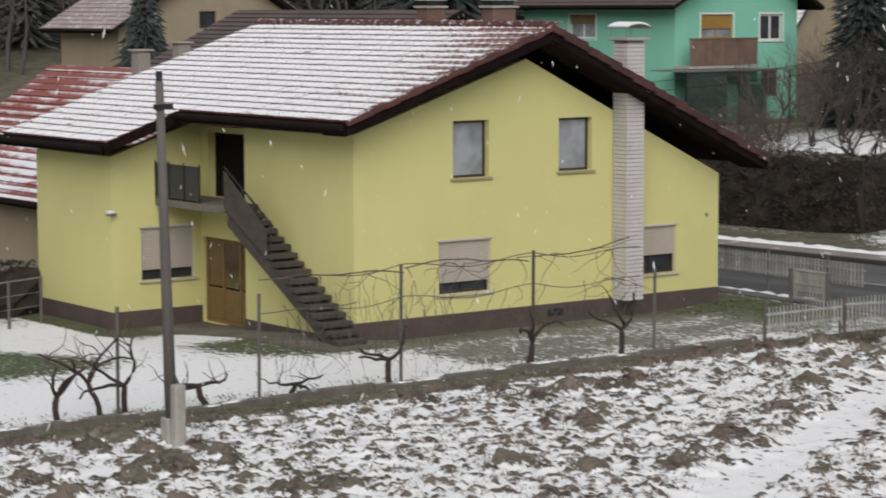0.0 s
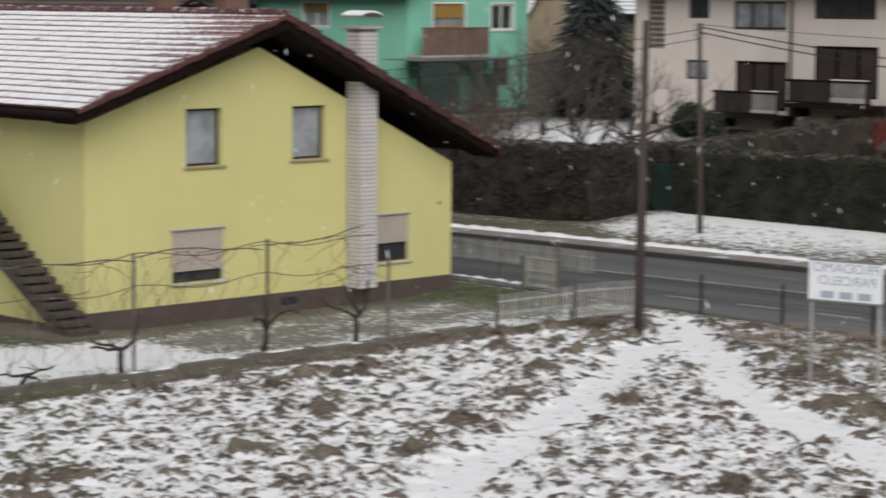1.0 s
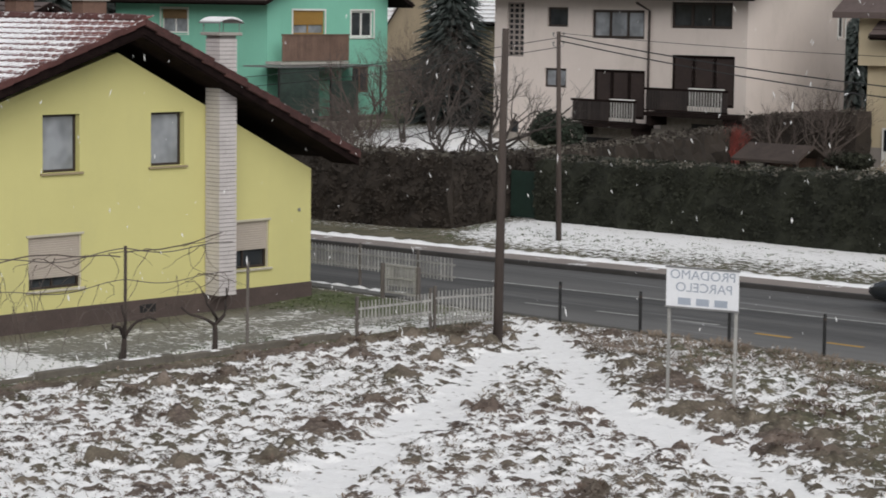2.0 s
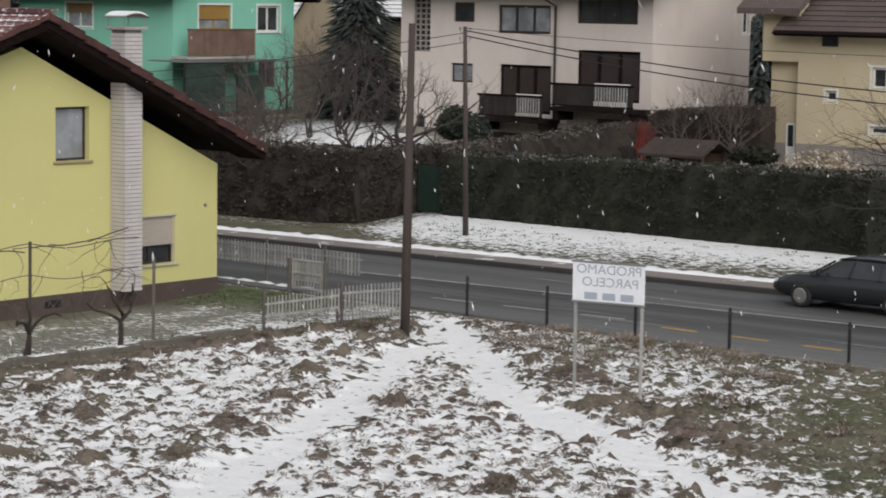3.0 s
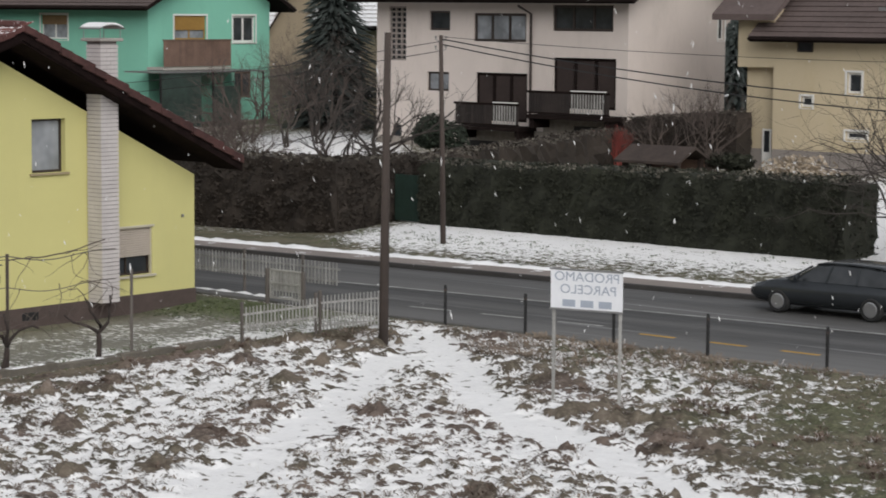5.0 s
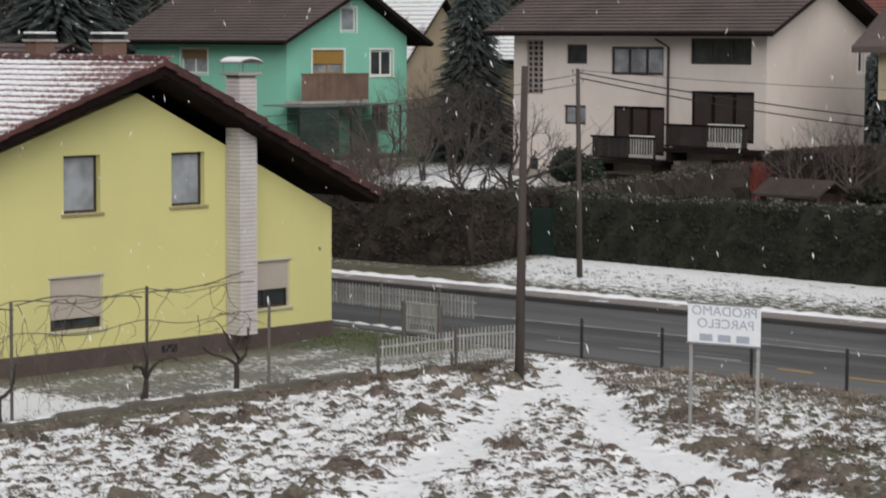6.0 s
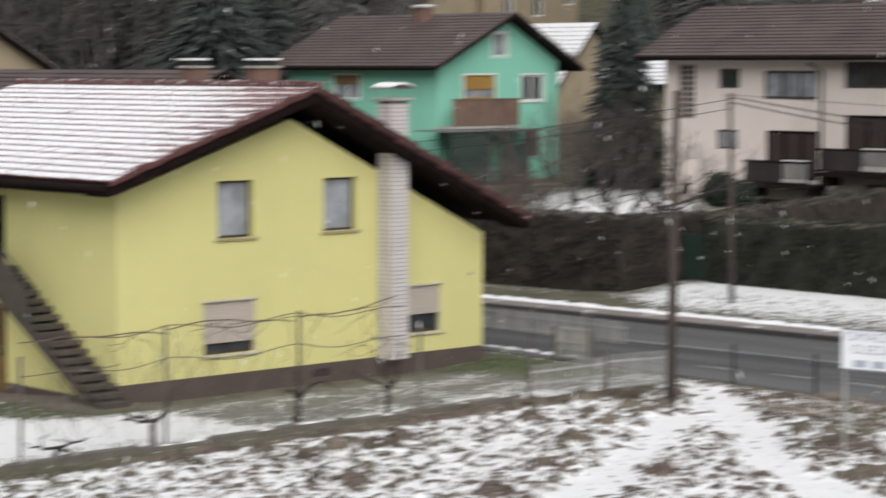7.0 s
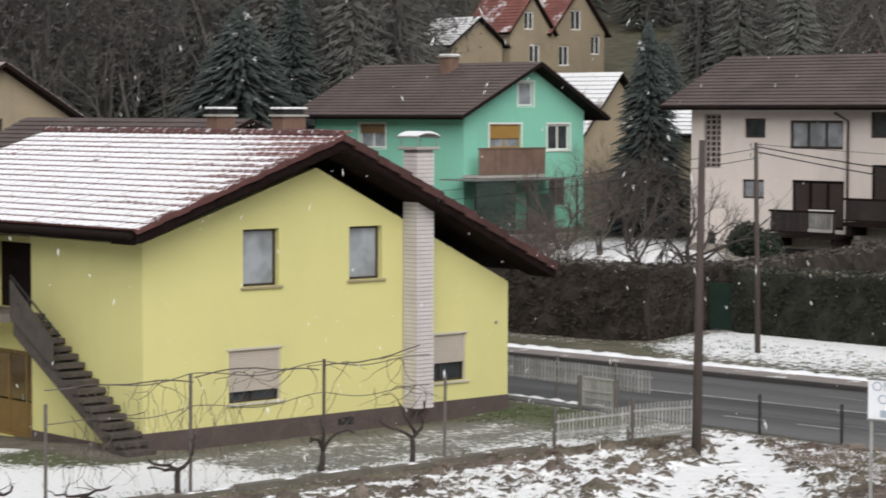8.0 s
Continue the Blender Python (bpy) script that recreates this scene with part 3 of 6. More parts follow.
def snow_ridge(x, y0, y1, w, h, seed, skew=0.0, lift=-1.0):
    rng = np.random.RandomState(seed)
    v, f = [], []
    n_ = int((y1 - y0) / 0.25)
    for k in range(n_ + 1):
        y = y0 + (y1 - y0) * k / n_
        ww, hh = w * rng.uniform(0.7, 1.2), h * rng.uniform(0.55, 1.15)
        cx = x - skew * (y + 13) + rng.uniform(-0.1, 0.1)
        zb = max(float(ground_height(cx, y)), lift)
        v += [(cx - ww, y, zb - 0.03), (cx - ww * 0.5, y, zb + hh * 0.8), (cx + ww * 0.5, y, zb + hh), (cx + ww, y, zb - 0.03)]
        if k:
            b = 4 * k
            f += [(b - 4 + i, b - 3 + i, b + 1 + i, b + i) for i in range(3)]
    return v, f


v, f = snow_ridge(23.98, -60, 90, 0.22, 0.12, 3, SKEW, 0.09)
tagged(part_data("snow_ridge", v, f, SNOW, smooth=True), "narrow ridge of cleared snow along the pavement", "snow", kind="structure")
v, f = snow_ridge(13.75, -1.2, 40, 0.14, 0.10, 4)
tagged(part_data("snow_ridge", v, f, SNOW, smooth=True), "thin line of snow at the road edge", "snow", kind="structure")

# painted lines on the asphalt: worn pale middle line, pale edge dashes, yellow dashes
YLINE = mat("worn_yellow_road_paint", (0.42, 0.25, 0.05), 0.7, 0.3, 2.0, 20, 0.1)
WLINE = mat("worn_pale_road_paint", (0.30, 0.30, 0.29), 0.7, 0.35, 1.2, 9, 0.1, dirt=(0.10, 0.10, 0.10), dirt_amt=0.9)


def dash(x, y0, y1, w, material, label, skew=SKEW):
    bm = bmesh.new()
    vs = [bm.verts.new((x - skew * (y + 13) + d, y, z)) for y in (y0, y1) for d in (0, w) for z in (-0.05, 0.006)]
    for q in ((0, 1, 3, 2), (4, 6, 7, 5), (0, 4, 5, 1), (2, 3, 7, 6), (1, 5, 7, 3), (0, 2, 6, 4)):
        bm.faces.new([vs[i] for i in q])
    tagged(part("road_marking", bm, material), label, "road marking", kind="structure")


dash(18.50, -60.0, 70.0, 0.13, WLINE, "thin worn pale line along the middle of the road")
for yy in (-3.6, -5.9, -8.2, -10.5):
    dash(15.45, yy, yy + 1.3, 0.12, WLINE, "short worn white dash at the road edge")
for yy in (-12.95, -14.95, -16.9):
    dash(14.75, yy, yy + 1.0, 0.16, YLINE, "short worn yellow dash painted on the asphalt", 0.0)

# ---- yellow house ----
HX = 11.53
RX, RZ = 5.1, 7.23
SL, SR = 0.349, 0.478
house = thing("house", (0, 0, 0), "pale yellow rendered house with snow-dusted red tile roof", "house")
fy = face_at("y", 0, 0, 0)
ops = [(2.87, 3.95, 3.64, 5.01), (6.13, 7.19, 3.66, 4.98), (2.44, 4.00, 0.88, 2.14), (8.48, 10.04, 0.90, 2.11)]
part("wall", wall_bm(fy, HX, 7.2, 0.35, ops, [(0, 4.78, 0.327), (5.1, 6.448, -0.478)]), YELLOW, house)
fx = face_at("x", 0, 0.35, -0.4)
part("wall", wall_bm(fx, 4.42, 5.15, 0.35), YELLOW, house)
fr = face_at("x", 0.3, 4.77, -0.4)
part("wall", wall_bm(fr, 2.63, 5.1, 0.3, [(0.06, 2.58, 0.05, 2.25), (0.05, 2.25, 3.3, 4.95)]), YELLOW, house)
fb = face_at("y", -2.3, 7.4, -0.4)
part("wall", wall_bm(fb, 2.598, 5.4, 0.3, [(0.83, 2.38, 1.21, 2.54)], [(0, 4.40, 0.327)]), YELLOW, house)
fl = face_at("x", -2.3, 7.7, -0.4)
part("wall", wall_bm(fl, 3.5, 4.4, 0.3), YELLOW, house)
for x0, x1, y0, y1, zt in ((-2.3, HX, 11.2, 11.5, 4.0), (HX - 0.3, HX, 0.35, 11.2, 3.35)):
    bm = bmesh.new()
    box(bm, x0, x1, y0, y1, -0.4, zt)
    part("wall", bm, YELLOW, house)
# plinth bands, a little proud of the walls
bm = bmesh.new()
box(bm, -0.02, HX + 0.03, -0.03, 0.2, -0.4, 0.40, 0.01)
part("plinth", bm, PLINTH, house)
bm = bmesh.new()
box(bm, -0.028, 0.2, 1.6, 4.78, -0.6, 0.0, 0.01)
part("plinth", bm, PLINTH, house)
bm = bmesh.new()
box(bm, -2.33, 0.3, 7.37, 7.6, -0.8, 0.06, 0.01)
box(bm, -2.33, -2.1, 7.6, 11.5, -0.8, 0.06, 0.01)
part("plinth", bm, PLINTH, house)
bm = bmesh.new()
box(bm, 5.75, 6.25, -0.045, 0.0, 0.08, 0.28, 0.005)
part("cellar_vent", bm, BLACKMETAL, house)
# windows
window(house, fy, *ops[0], DARKFRAME, GREYGLASS, 1, 0.16, 0.06)
window(house, fy, *ops[1], DARKFRAME, GREYGLASS, 1, 0.16, 0.06)
window(house, fy, *ops[2], DARKFRAME, GLASS, 2, 0.14, 0.06, PALETRIM, None, 0.76)
window(house, fy, *ops[3], DARKFRAME, GLASS, 2, 0.14, 0.06, PALETRIM, None, 0.58)
window(house, fb, 0.83, 2.38, 1.21, 2.54, DARKFRAME, GLASS, 2, 0.14, 0.06, PALETRIM, None, 0.78)
DOORWOOD = mat("dull_ochre_door", (0.20, 0.125, 0.045), 0.6, 0.25, 1.0, 14, 0.2)
# entrance door with glazed leaves, and the dark recess sheet above
door = part("door", frame_bm(fr, 0.06, 2.58, 0.05, 2.25, 0.10, 0.10, 0.18, (0.9, 1.74)), DOORWOOD, house, "ochre varnished wooden door with glazed panels")
for a, b in ((0.17, 0.84), (0.96, 1.68), (1.80, 2.47)):
    part("panel", fbox(fr, a, b, 0.11, 0.16, 0.15, 0.95, 0.01), DOORWOOD, door)
    part("pane", fbox(fr, a, b, 0.13, 0.14, 1.0, 2.13), glass_mat("brown_door_glass", (0.12, 0.08, 0.04), 0.15), door)
part("handle", fbox(fr, 0.98, 1.02, 0.04, 0.10, 1.0, 1.16, 0.008), GREYMETAL, door)
# no door leaf: a dark sheet stands in for the open recess's shade
part("balcony_door", fbox(fr, 0.05, 2.25, 0.22, 0.28, 3.3, 4.95), DARKWOOD, house)
# roof: slabs, tiles, boards
bm = bmesh.new()
roof_slab(bm, -0.85, 5.17 - 0.05, RX, RZ - 0.04, -0.95, 12.2, 0.12)
part("roof_deck", bm, DARKWOOD, house)
bm = bmesh.new()
roof_slab(bm, -3.0, 4.40 - 0.04, -0.852, 5.118, 6.45, 12.2, 0.12)
part("roof_deck", bm, DARKWOOD, house)
bm = bmesh.new()
roof_slab(bm, 12.3, RZ - 0.04 - SR * 7.2, RX, RZ - 0.04, -0.95, 12.2, 0.12)
part("roof_deck", bm, DARKWOOD, house)
bm = bmesh.new()
roof_courses(bm, 12.35, RZ - SR * 7.25, RX, RZ, -1.0, 12.25, 0.36, 0.05, 0.3)
part("tiles", bm, mat("plain_red_tile", (0.16, 0.055, 0.042), 0.85, 0.35, 1.0, 8, 0.4, snow=0.22, snow_scale=2.5), house)
tagged(house.children[-1], kind="stuff")


def board(name, x0, z0, x1, z1, y0, y1, h):
    bm = bmesh.new()
    vs = [bm.verts.new((x, y, z - d)) for y in (y0, y1) for x, z in ((x0, z0), (x1, z1)) for d in (0, h)]
    for q in ((0, 2, 3, 1), (4, 5, 7, 6), (0, 4, 6, 2), (1, 3, 7, 5), (0, 1, 5, 4), (2, 6, 7, 3)):
        bm.faces.new([vs[i] for i in q])
    return part(name, bm, ROUGHWOOD, house)


board("bargeboard", -0.9, 5.09, RX, 7.18, -0.99, -0.953, 0.27)
board("bargeboard", 12.32, 3.74, RX, 7.18, -0.99, -0.953, 0.27)
board("soffit", -0.85, 4.86, RX, 6.90, -0.95, 0.0, 0.05)
board("soffit", 12.28, 3.55, RX, 6.90, -0.95, 0.0, 0.05)
board("bargeboard", -3.05, 4.37, -0.9, 5.09, 6.41, 6.447, 0.24)
bm = bmesh.new()
box(bm, -0.89, -0.853, -0.99, 6.41, 4.86, 5.10)
part("fascia", bm, DARKWOOD, house)
bm = bmesh.new()
box(bm, -3.06, -3.02, 6.41, 12.2, 4.12, 4.38)
part("fascia", bm, DARKWOOD, house)
bm = bmesh.new()
tube(bm, [(-0.97, -0.95, 5.02), (-0.97, 6.4, 5.02)], 0.075, 10)
part("gutter", bm, DARKWOOD, house)
bm = bmesh.new()
tube(bm, [(-3.13, 6.5, 4.28), (-3.13, 12.2, 4.28)], 0.075, 10)
part("gutter", bm, DARKWOOD, house)
for k in range(12):
    bm = bmesh.new()
    tube(bm, [(RX, -1.0 + 1.1 * k, RZ + 0.03), (RX, 0.12 + 1.1 * k, RZ + 0.05)], 0.11, 8)
    part("ridge_tile", bm, VERGE, house)
# verge tiles along the front edge of both slopes
for k in range(17):
    bm = bmesh.new()
    a = -0.85 + k * 0.352
    box(bm, a, a + 0.37, -1.06 - 0.02 * (k % 3 == 0), -0.86, -0.09 - 0.015 * (k % 2), 0.05 + 0.015 * ((k * 7) % 3 - 1), 0.012)
    for vv in bm.verts:
        vv.co.z += 5.14 + SL * (vv.co.x + 0.85) + 0.02 * (a + 0.37 - vv.co.x)
    part("verge_tile", bm, VERGE, house)
for k in range(20):
    bm = bmesh.new()
    a = RX + k * 0.36
    box(bm, a, a + 0.38, -1.06 - 0.02 * (k % 3 == 0), -0.86, -0.13 - 0.02 * (k % 2), 0.075 + 0.02 * ((k * 7) % 3 - 1), 0.012)
    for vv in bm.verts:
        vv.co.z += RZ - SR * (vv.co.x - RX) - 0.0 + 0.10 * (vv.co.x - a)
    part("verge_tile", bm, DARKVERGE, house)

# outside chimney of white brick courses beside the gable window
chim = thing("chimney", (8.15, -0.28, 0.36), "tall white brick chimney stack on the gable wall", "chimney")
bm = bmesh.new()
box(bm, 7.885, 8.405, -0.535, -0.035, 0.36, 6.86)
part("core", bm, MORTAR, chim)
courses = bmesh.new()
cz = 0.37
row = 0
while cz < 6.78:
    off = 0.0 if row % 2 else 0.13
    for s0, s1 in ((7.86, 8.05 + off), (8.058 + off, 8.43)):
        box(courses, s0, s1, -0.56, -0.50, cz, cz + 0.084)
    for s0, s1 in ((-0.496, -0.30 + off), (-0.292 + off, -0.03)):
        box(courses, 7.86, 7.92, s0, s1, cz, cz + 0.084)
        box(courses, 8.37, 8.43, s0, s1, cz, cz + 0.084)
    cz += 0.102
    row += 1
tagged(part("brickwork", courses, BRICKWHITE, chim), kind="stuff")
bm = bmesh.new()
box(bm, 7.76, 8.53, -0.66, 0.07, 6.86, 6.94, 0.015)
part("crown", bm, CONCRETE, chim)
for px_, py_ in ((7.82, -0.6), (8.47, -0.6), (7.82, 0.01), (8.47, 0.01)):
    bm = bmesh.new()
    tube(bm, [(px_, py_, 6.94), (px_, py_, 7.18)], 0.012, 6)
    part("cap_support", bm, GREYMETAL, chim)
def arched(bm, z, thick, w):
    """A sheet bent over the stack, its crown along y."""
    rows = []
    for k in range(9):
        a = -1 + k / 4
        rows.append([bm.verts.new((8.145 + a * w, y, z - 0.10 * a * a + d)) for y in (-0.68, 0.09) for d in (0, thick)])
    for p, q in zip(rows, rows[1:]):
        for e in ((0, 1), (1, 3), (3, 2), (2, 0)):
            bm.faces.new((p[e[0]], p[e[1]], q[e[1]], q[e[0]]))
    for e in (rows[0], rows[-1]):
        bm.faces.new((e[0], e[1], e[3], e[2]))


bm = bmesh.new()
arched(bm, 7.26, 0.02, 0.42)
cap = part("cap", bm, GREYMETAL, chim)
bm = bmesh.new()
arched(bm, 7.283, 0.045, 0.36)
part("snow", bm, SNOW, chim)

# ---- outdoor stair and balcony of the yellow house ----
stair = thing("outdoor_stair", (-0.5, 0, 0), "weathered concrete outdoor stair with dark railing against yellow wall", "stair")
STAIRMAT = mat("weathered_stair_concrete", (0.070, 0.058, 0.048), 0.95, 0.45, 2.0, 15, 0.4)
trn = random.Random(4)
NS, ZT, YB, YT = 17, 2.9, -0.55, 4.4
for k in range(NS):
    y0 = YB + (YT - YB) * k / NS
    z1 = -0.05 + (ZT + 0.05) * (k + 1) / NS
    bm = bmesh.new()
    box(bm, -0.80 + trn.uniform(-0.02, 0.02), -0.03, y0 - 0.03, y0 + 0.32, z1 - (0.12 if k else 0.5), z1 + trn.uniform(-0.012, 0.012), 0.012)
    part("step", bm, STAIRMAT, stair)
bm = bmesh.new()
for x0, x1 in ((-0.74, -0.10),):
    vs = [bm.verts.new((x, y, z)) for x in (x0, x1) for y, z in ((YB + 0.2, -0.3), (YB + 0.2, 0.04), (YT, ZT - 0.10), (YT, ZT - 0.50))]
    for q in ((0, 1, 2, 3), (4, 7, 6, 5), (0, 4, 5, 1), (1, 5, 6, 2), (2, 6, 7, 3), (3, 7, 4, 0)):
        bm.faces.new([vs[i] for i in q])
part("stringer", bm, STAIRMAT, stair)
bm = bmesh.new()
vs = [bm.verts.new((x, y, z)) for x in (-0.83, -0.80) for y, z in ((YT - 1.9, ZT - 1.1), (YT - 1.9, ZT - 0.45), (YT, ZT + 0.85), (YT, ZT - 0.05))]
for q in ((0, 1, 2, 3), (4, 7, 6, 5), (0, 4, 5, 1), (1, 5, 6, 2), (2, 6, 7, 3), (3, 7, 4, 0)):
    bm.faces.new([vs[i] for i in q])
part("parapet", bm, STAIRMAT, stair)
bm = bmesh.new()
tube(bm, [(-0.81, YT - 2.2, ZT - 1.25 + 0.9), (-0.81, YT, ZT + 0.95)], 0.025, 6)
part("handrail", bm, BLACKMETAL, stair)
for k in range(4):
    yy = YT - 0.1 - 0.65 * k
    zz = -0.05 + (ZT + 0.05) * (yy - YB) / (YT - YB)
    bm = bmesh.new()
    tube(bm, [(-0.78, yy, zz), (-0.78, yy, zz + 0.95)], 0.018, 6)
    part("baluster", bm, BLACKMETAL, stair)
balc = thing("balcony", (-0.4, 5.9, 2.7), "concrete landing with dark sheet railing under the eave", "balcony")
bm = bmesh.new()
box(bm, -1.05, 0.29, 4.4, 7.395, 2.72, 2.9, 0.01)
part("slab", bm, mat("stained_landing_concrete", (0.15, 0.13, 0.11), 0.95, 0.4, 1.5, 14, 0.4), balc)
bm = bmesh.new()
box(bm, -1.03, -1.0, 5.2, 7.39, 2.95, 3.8, 0.005)
part("railing", bm, mat("grey_sheet_railing", (0.040, 0.038, 0.038), 0.6, 0.4, 1.5, 12, 0.2), balc)
for yy in (5.2, 5.95, 6.7, 7.36):
    bm = bmesh.new()
    box(bm, -1.055, -1.032, yy - 0.02, yy + 0.02, 2.9, 3.86)
    part("post", bm, BLACKMETAL, balc)
jb = thing("junction_box", (11.1, -0.03, 2.3), "tiny grey junction box on the yellow gable", "junction box")
bm = bmesh.new()
box(bm, 11.06, 11.13, -0.04, 0.0, 2.28, 2.36, 0.006)
part("cover", bm, GREYMETAL, jb)
lamp = thing("wall_lamp", (-2.36, 7.0, 2.55), "small white wall lamp on the yellow corner", "lamp")
bm = bmesh.new()
box(bm, -2.5, -2.22, 7.25, 7.36, 2.52, 2.58, 0.01)
part("arm", bm, GREYMETAL, lamp)
bm = bmesh.new()
box(bm, -2.5, -2.30, 7.18, 7.34, 2.58, 2.66, 0.02)
part("shade", bm, WHITEPAINT, lamp)


# ---- far houses ----
def gable_house(label, x0, x1, y0, y1, zb, zeave, rx, rz, wall_mat, roof_mat, over=0.9, plinth=None, side_ops=(), front_ops=(), course=0.36, slopes=None):
    """A house with its ridge along y. front looks along -x, side (gable) along -y. Returns thing and the two facade frames."""
    h = thing("house", ((x0 + x1) / 2, (y0 + y1) / 2, zb), label, "house")
    sl, sr = (rz - zeave) / (rx - x0), (rz - zeave) / (x1 - rx)
    ms, mf = face_at("y", x0, y0, zb), face_at("x", x0, y0 + 0.3, zb)
    H = zeave - zb
    cuts = [(0, H, sl), (rx - x0, rz - zb, -sr)]
    part("wall", wall_bm(ms, x1 - x0, rz - zb + 0.1, 0.3, side_ops, cuts), wall_mat, h)
    part("wall", wall_bm(mf, y1 - y0 - 0.6, H, 0.3, front_ops), wall_mat, h)
    part("wall", wall_bm(face_at("y", x0, y1 - 0.3, zb), x1 - x0, rz - zb + 0.1, 0.3, (), cuts), wall_mat, h)
    bm = bmesh.new()
    box(bm, x1 - 0.3, x1, y0 + 0.3, y1 - 0.3, zb, zeave)
    part("wall", bm, wall_mat, h)
    for sx, xe, s in ((1, x0 - over, sl), (-1, x1 + over, sr)):
        ze = zeave - s * over + 0.22
        bm = bmesh.new()
        roof_slab(bm, xe, ze, rx, rz + 0.22, y0 - over, y1 + over, 0.2)
        part("roof_deck", bm, DARKWOOD, h)
        bm = bmesh.new()
        roof_courses(bm, xe, ze, rx, rz + 0.22, y0 - over - 0.03, y1 + over + 0.03, course, 0.06, 0.6)
        tagged(part("roof", bm, roof_mat, h), kind="stuff")
        bm = bmesh.new()
        tube(bm, [(xe - sx * 0.07, y0 - over, ze - 0.08), (xe - sx * 0.07, y1 + over, ze - 0.08)], 0.07, 6)
        part("gutter", bm, DARKWOOD, h)
    if plinth:
        bm = bmesh.new()
        box(bm, x0 - 0.03, x1 + 0.03, y0 - 0.03, y0 + 0.2, zb - 0.5, zb + plinth)
        box(bm, x0 - 0.03, x0 + 0.2, y0 + 0.2, y1, zb - 0.5, zb + plinth)
        part("plinth", bm, GREYBASE, h)
    return h, ms, mf


# mint house
GZ = 1.3
X0, Y0 = 47.27, 40.88
so = [(1.75, 3.95, 4.75, 5.95), (5.85, 7.45, 4.60, 5.95), (3.75, 4.8, 6.9, 8.1), (5.95, 7.2, 1.75, 3.1), (1.3, 2.4, 1.2, 3.0)]
fo = [(5.75, 7.85, 4.70, 5.95)]
h, ms, mf = gable_house("mint green rendered two-storey house with brown tile roof", X0, X0 + 8.5, Y0, Y0 + 11.9, GZ, 7.95, X0 + 4.5, 10.2, GREEN, ROOFBROWN, 0.95, 0.6, so, fo)
window(h, ms, *so[0], OCHREWOOD, GREYGLASS, 2, 0.1, 0.08, None, WHITEPAINT, blind=0.6, blind_mat=OCHREWOOD)
window(h, ms, *so[1], WHITEPAINT, GLASS, 2, 0.1, 0.1, WHITEPAINT, WHITEPAINT)
window(h, ms, *so[2], WHITEPAINT, GREYGLASS, 1, 0.1, 0.07, None, WHITEPAINT)
window(h, ms, *so[4], BROWNWOOD, GLASS, 2, 0.1, 0.1, None, None)
window(h, ms, *so[3], BROWNWOOD, GLASS, 2, 0.1, 0.1, None, None)
window(h, mf, *fo[0], WHITEPAINT, GREYGLASS, 2, 0.1, 0.09, None, WHITEPAINT, blind=0.4, blind_mat=mat("brown_blind", (0.22, 0.14, 0.07), 0.8, 0.2))
bal = part("balcony", fbox(ms, -0.1, 4.5, -1.2, 0.0, 3.28, 3.42), CONCRETE, h, "balcony with brown boarded railing")
for k in range(23):
    part("board", fbox(ms, -0.1 + 0.2 * k, 0.09 + 0.2 * k, -1.24, -1.20, 3.45, 4.72), BROWNWOOD, bal)
part("handrail", fbox(ms, -0.12, 4.52, -1.27, -1.17, 4.72, 4.79), BROWNWOOD, bal)
# steel pergola with netting under the balcony
per = part("pergola", fbox(ms, -1.6, 5.6, -2.6, 0.0, 3.18, 3.25), GREYMETAL, h, "thin flat canopy on dark posts")
for s in (-1.5, 2.0, 5.5):
    part("post", fbox(ms, s - 0.04, s + 0.04, -2.55, -2.47, -0.2, 3.18), BLACKMETAL, per)
NET = mat("dark_green_netting", (0.028, 0.046, 0.038), 0.95, 0.5, 1.2, 10, 0.3)
part("netting", fbox(ms, -1.48, 1.2, -2.52, -2.5, 0.3, 3.17), NET, per)
part("netting", fbox(ms, 2.05, 3.9, -2.52, -2.5, 0.3, 2.5), NET, per)
part("lower_wall", fbox(ms, -1.6, 6.2, -2.9, -2.6, -0.6, 0.5), STONE, h)
chi = part("chimney", fbox(face_at("y", X0 + 3.4, Y0 + 4.9, 9.0), 0, 0.7, 0, 0.7, 0, 1.75), BRICKBROWN, h)
part("cap", fbox(face_at("y", X0 + 3.3, Y0 + 4.8, 10.75), 0, 0.9, 0, 0.9, 0, 0.08), CONCRETE, chi)
part("snow", fbox(face_at("y", X0 + 3.35, Y0 + 4.85, 10.83), 0, 0.8, 0, 0.8, 0, 0.08, 0.03), SNOW, chi)

# pale pink double house
WX, WY0, WY1, WZ = 50.06, 13.79, 28.2, 0.8
fo = [(5.25, 8.25, 5.45, 6.72), (0.5, 3.78, 5.97, 7.10), (9.65, 10.88, 5.92, 6.8), (5.16, 8.11, 1.9, 4.06), (0.32, 3.72, 2.6, 4.81), (9.7, 11.0, 3.16, 4.03), (12.3, 13.35, 4.5, 7.0), (12.55, 13.15, 0.85, 1.53)]
h, ms, mf = gable_house("pale pink double house with dark balconies and brown roof", WX, WX + 7.5, WY0, WY1, WZ, 8.45, WX + 3.75, 10.3, PINK, ROOFBROWN, 1.0, None, [(6.9, 7.4, 5.6, 6.9)], fo)
window(h, mf, *fo[0], DARKFRAME, GREYGLASS, 3, 0.1, 0.12, None)
window(h, mf, *fo[1], DARKFRAME, GLASS, 3, 0.1, 0.12, None)
window(h, mf, *fo[2], DARKFRAME, GLASS, 1, 0.1, 0.09, None)
window(h, mf, *fo[5], DARKFRAME, GREYGLASS, 2, 0.1, 0.09, None)
window(h, mf, *fo[7], DARKFRAME, GLASS, 1, 0.1, 0.07, None)
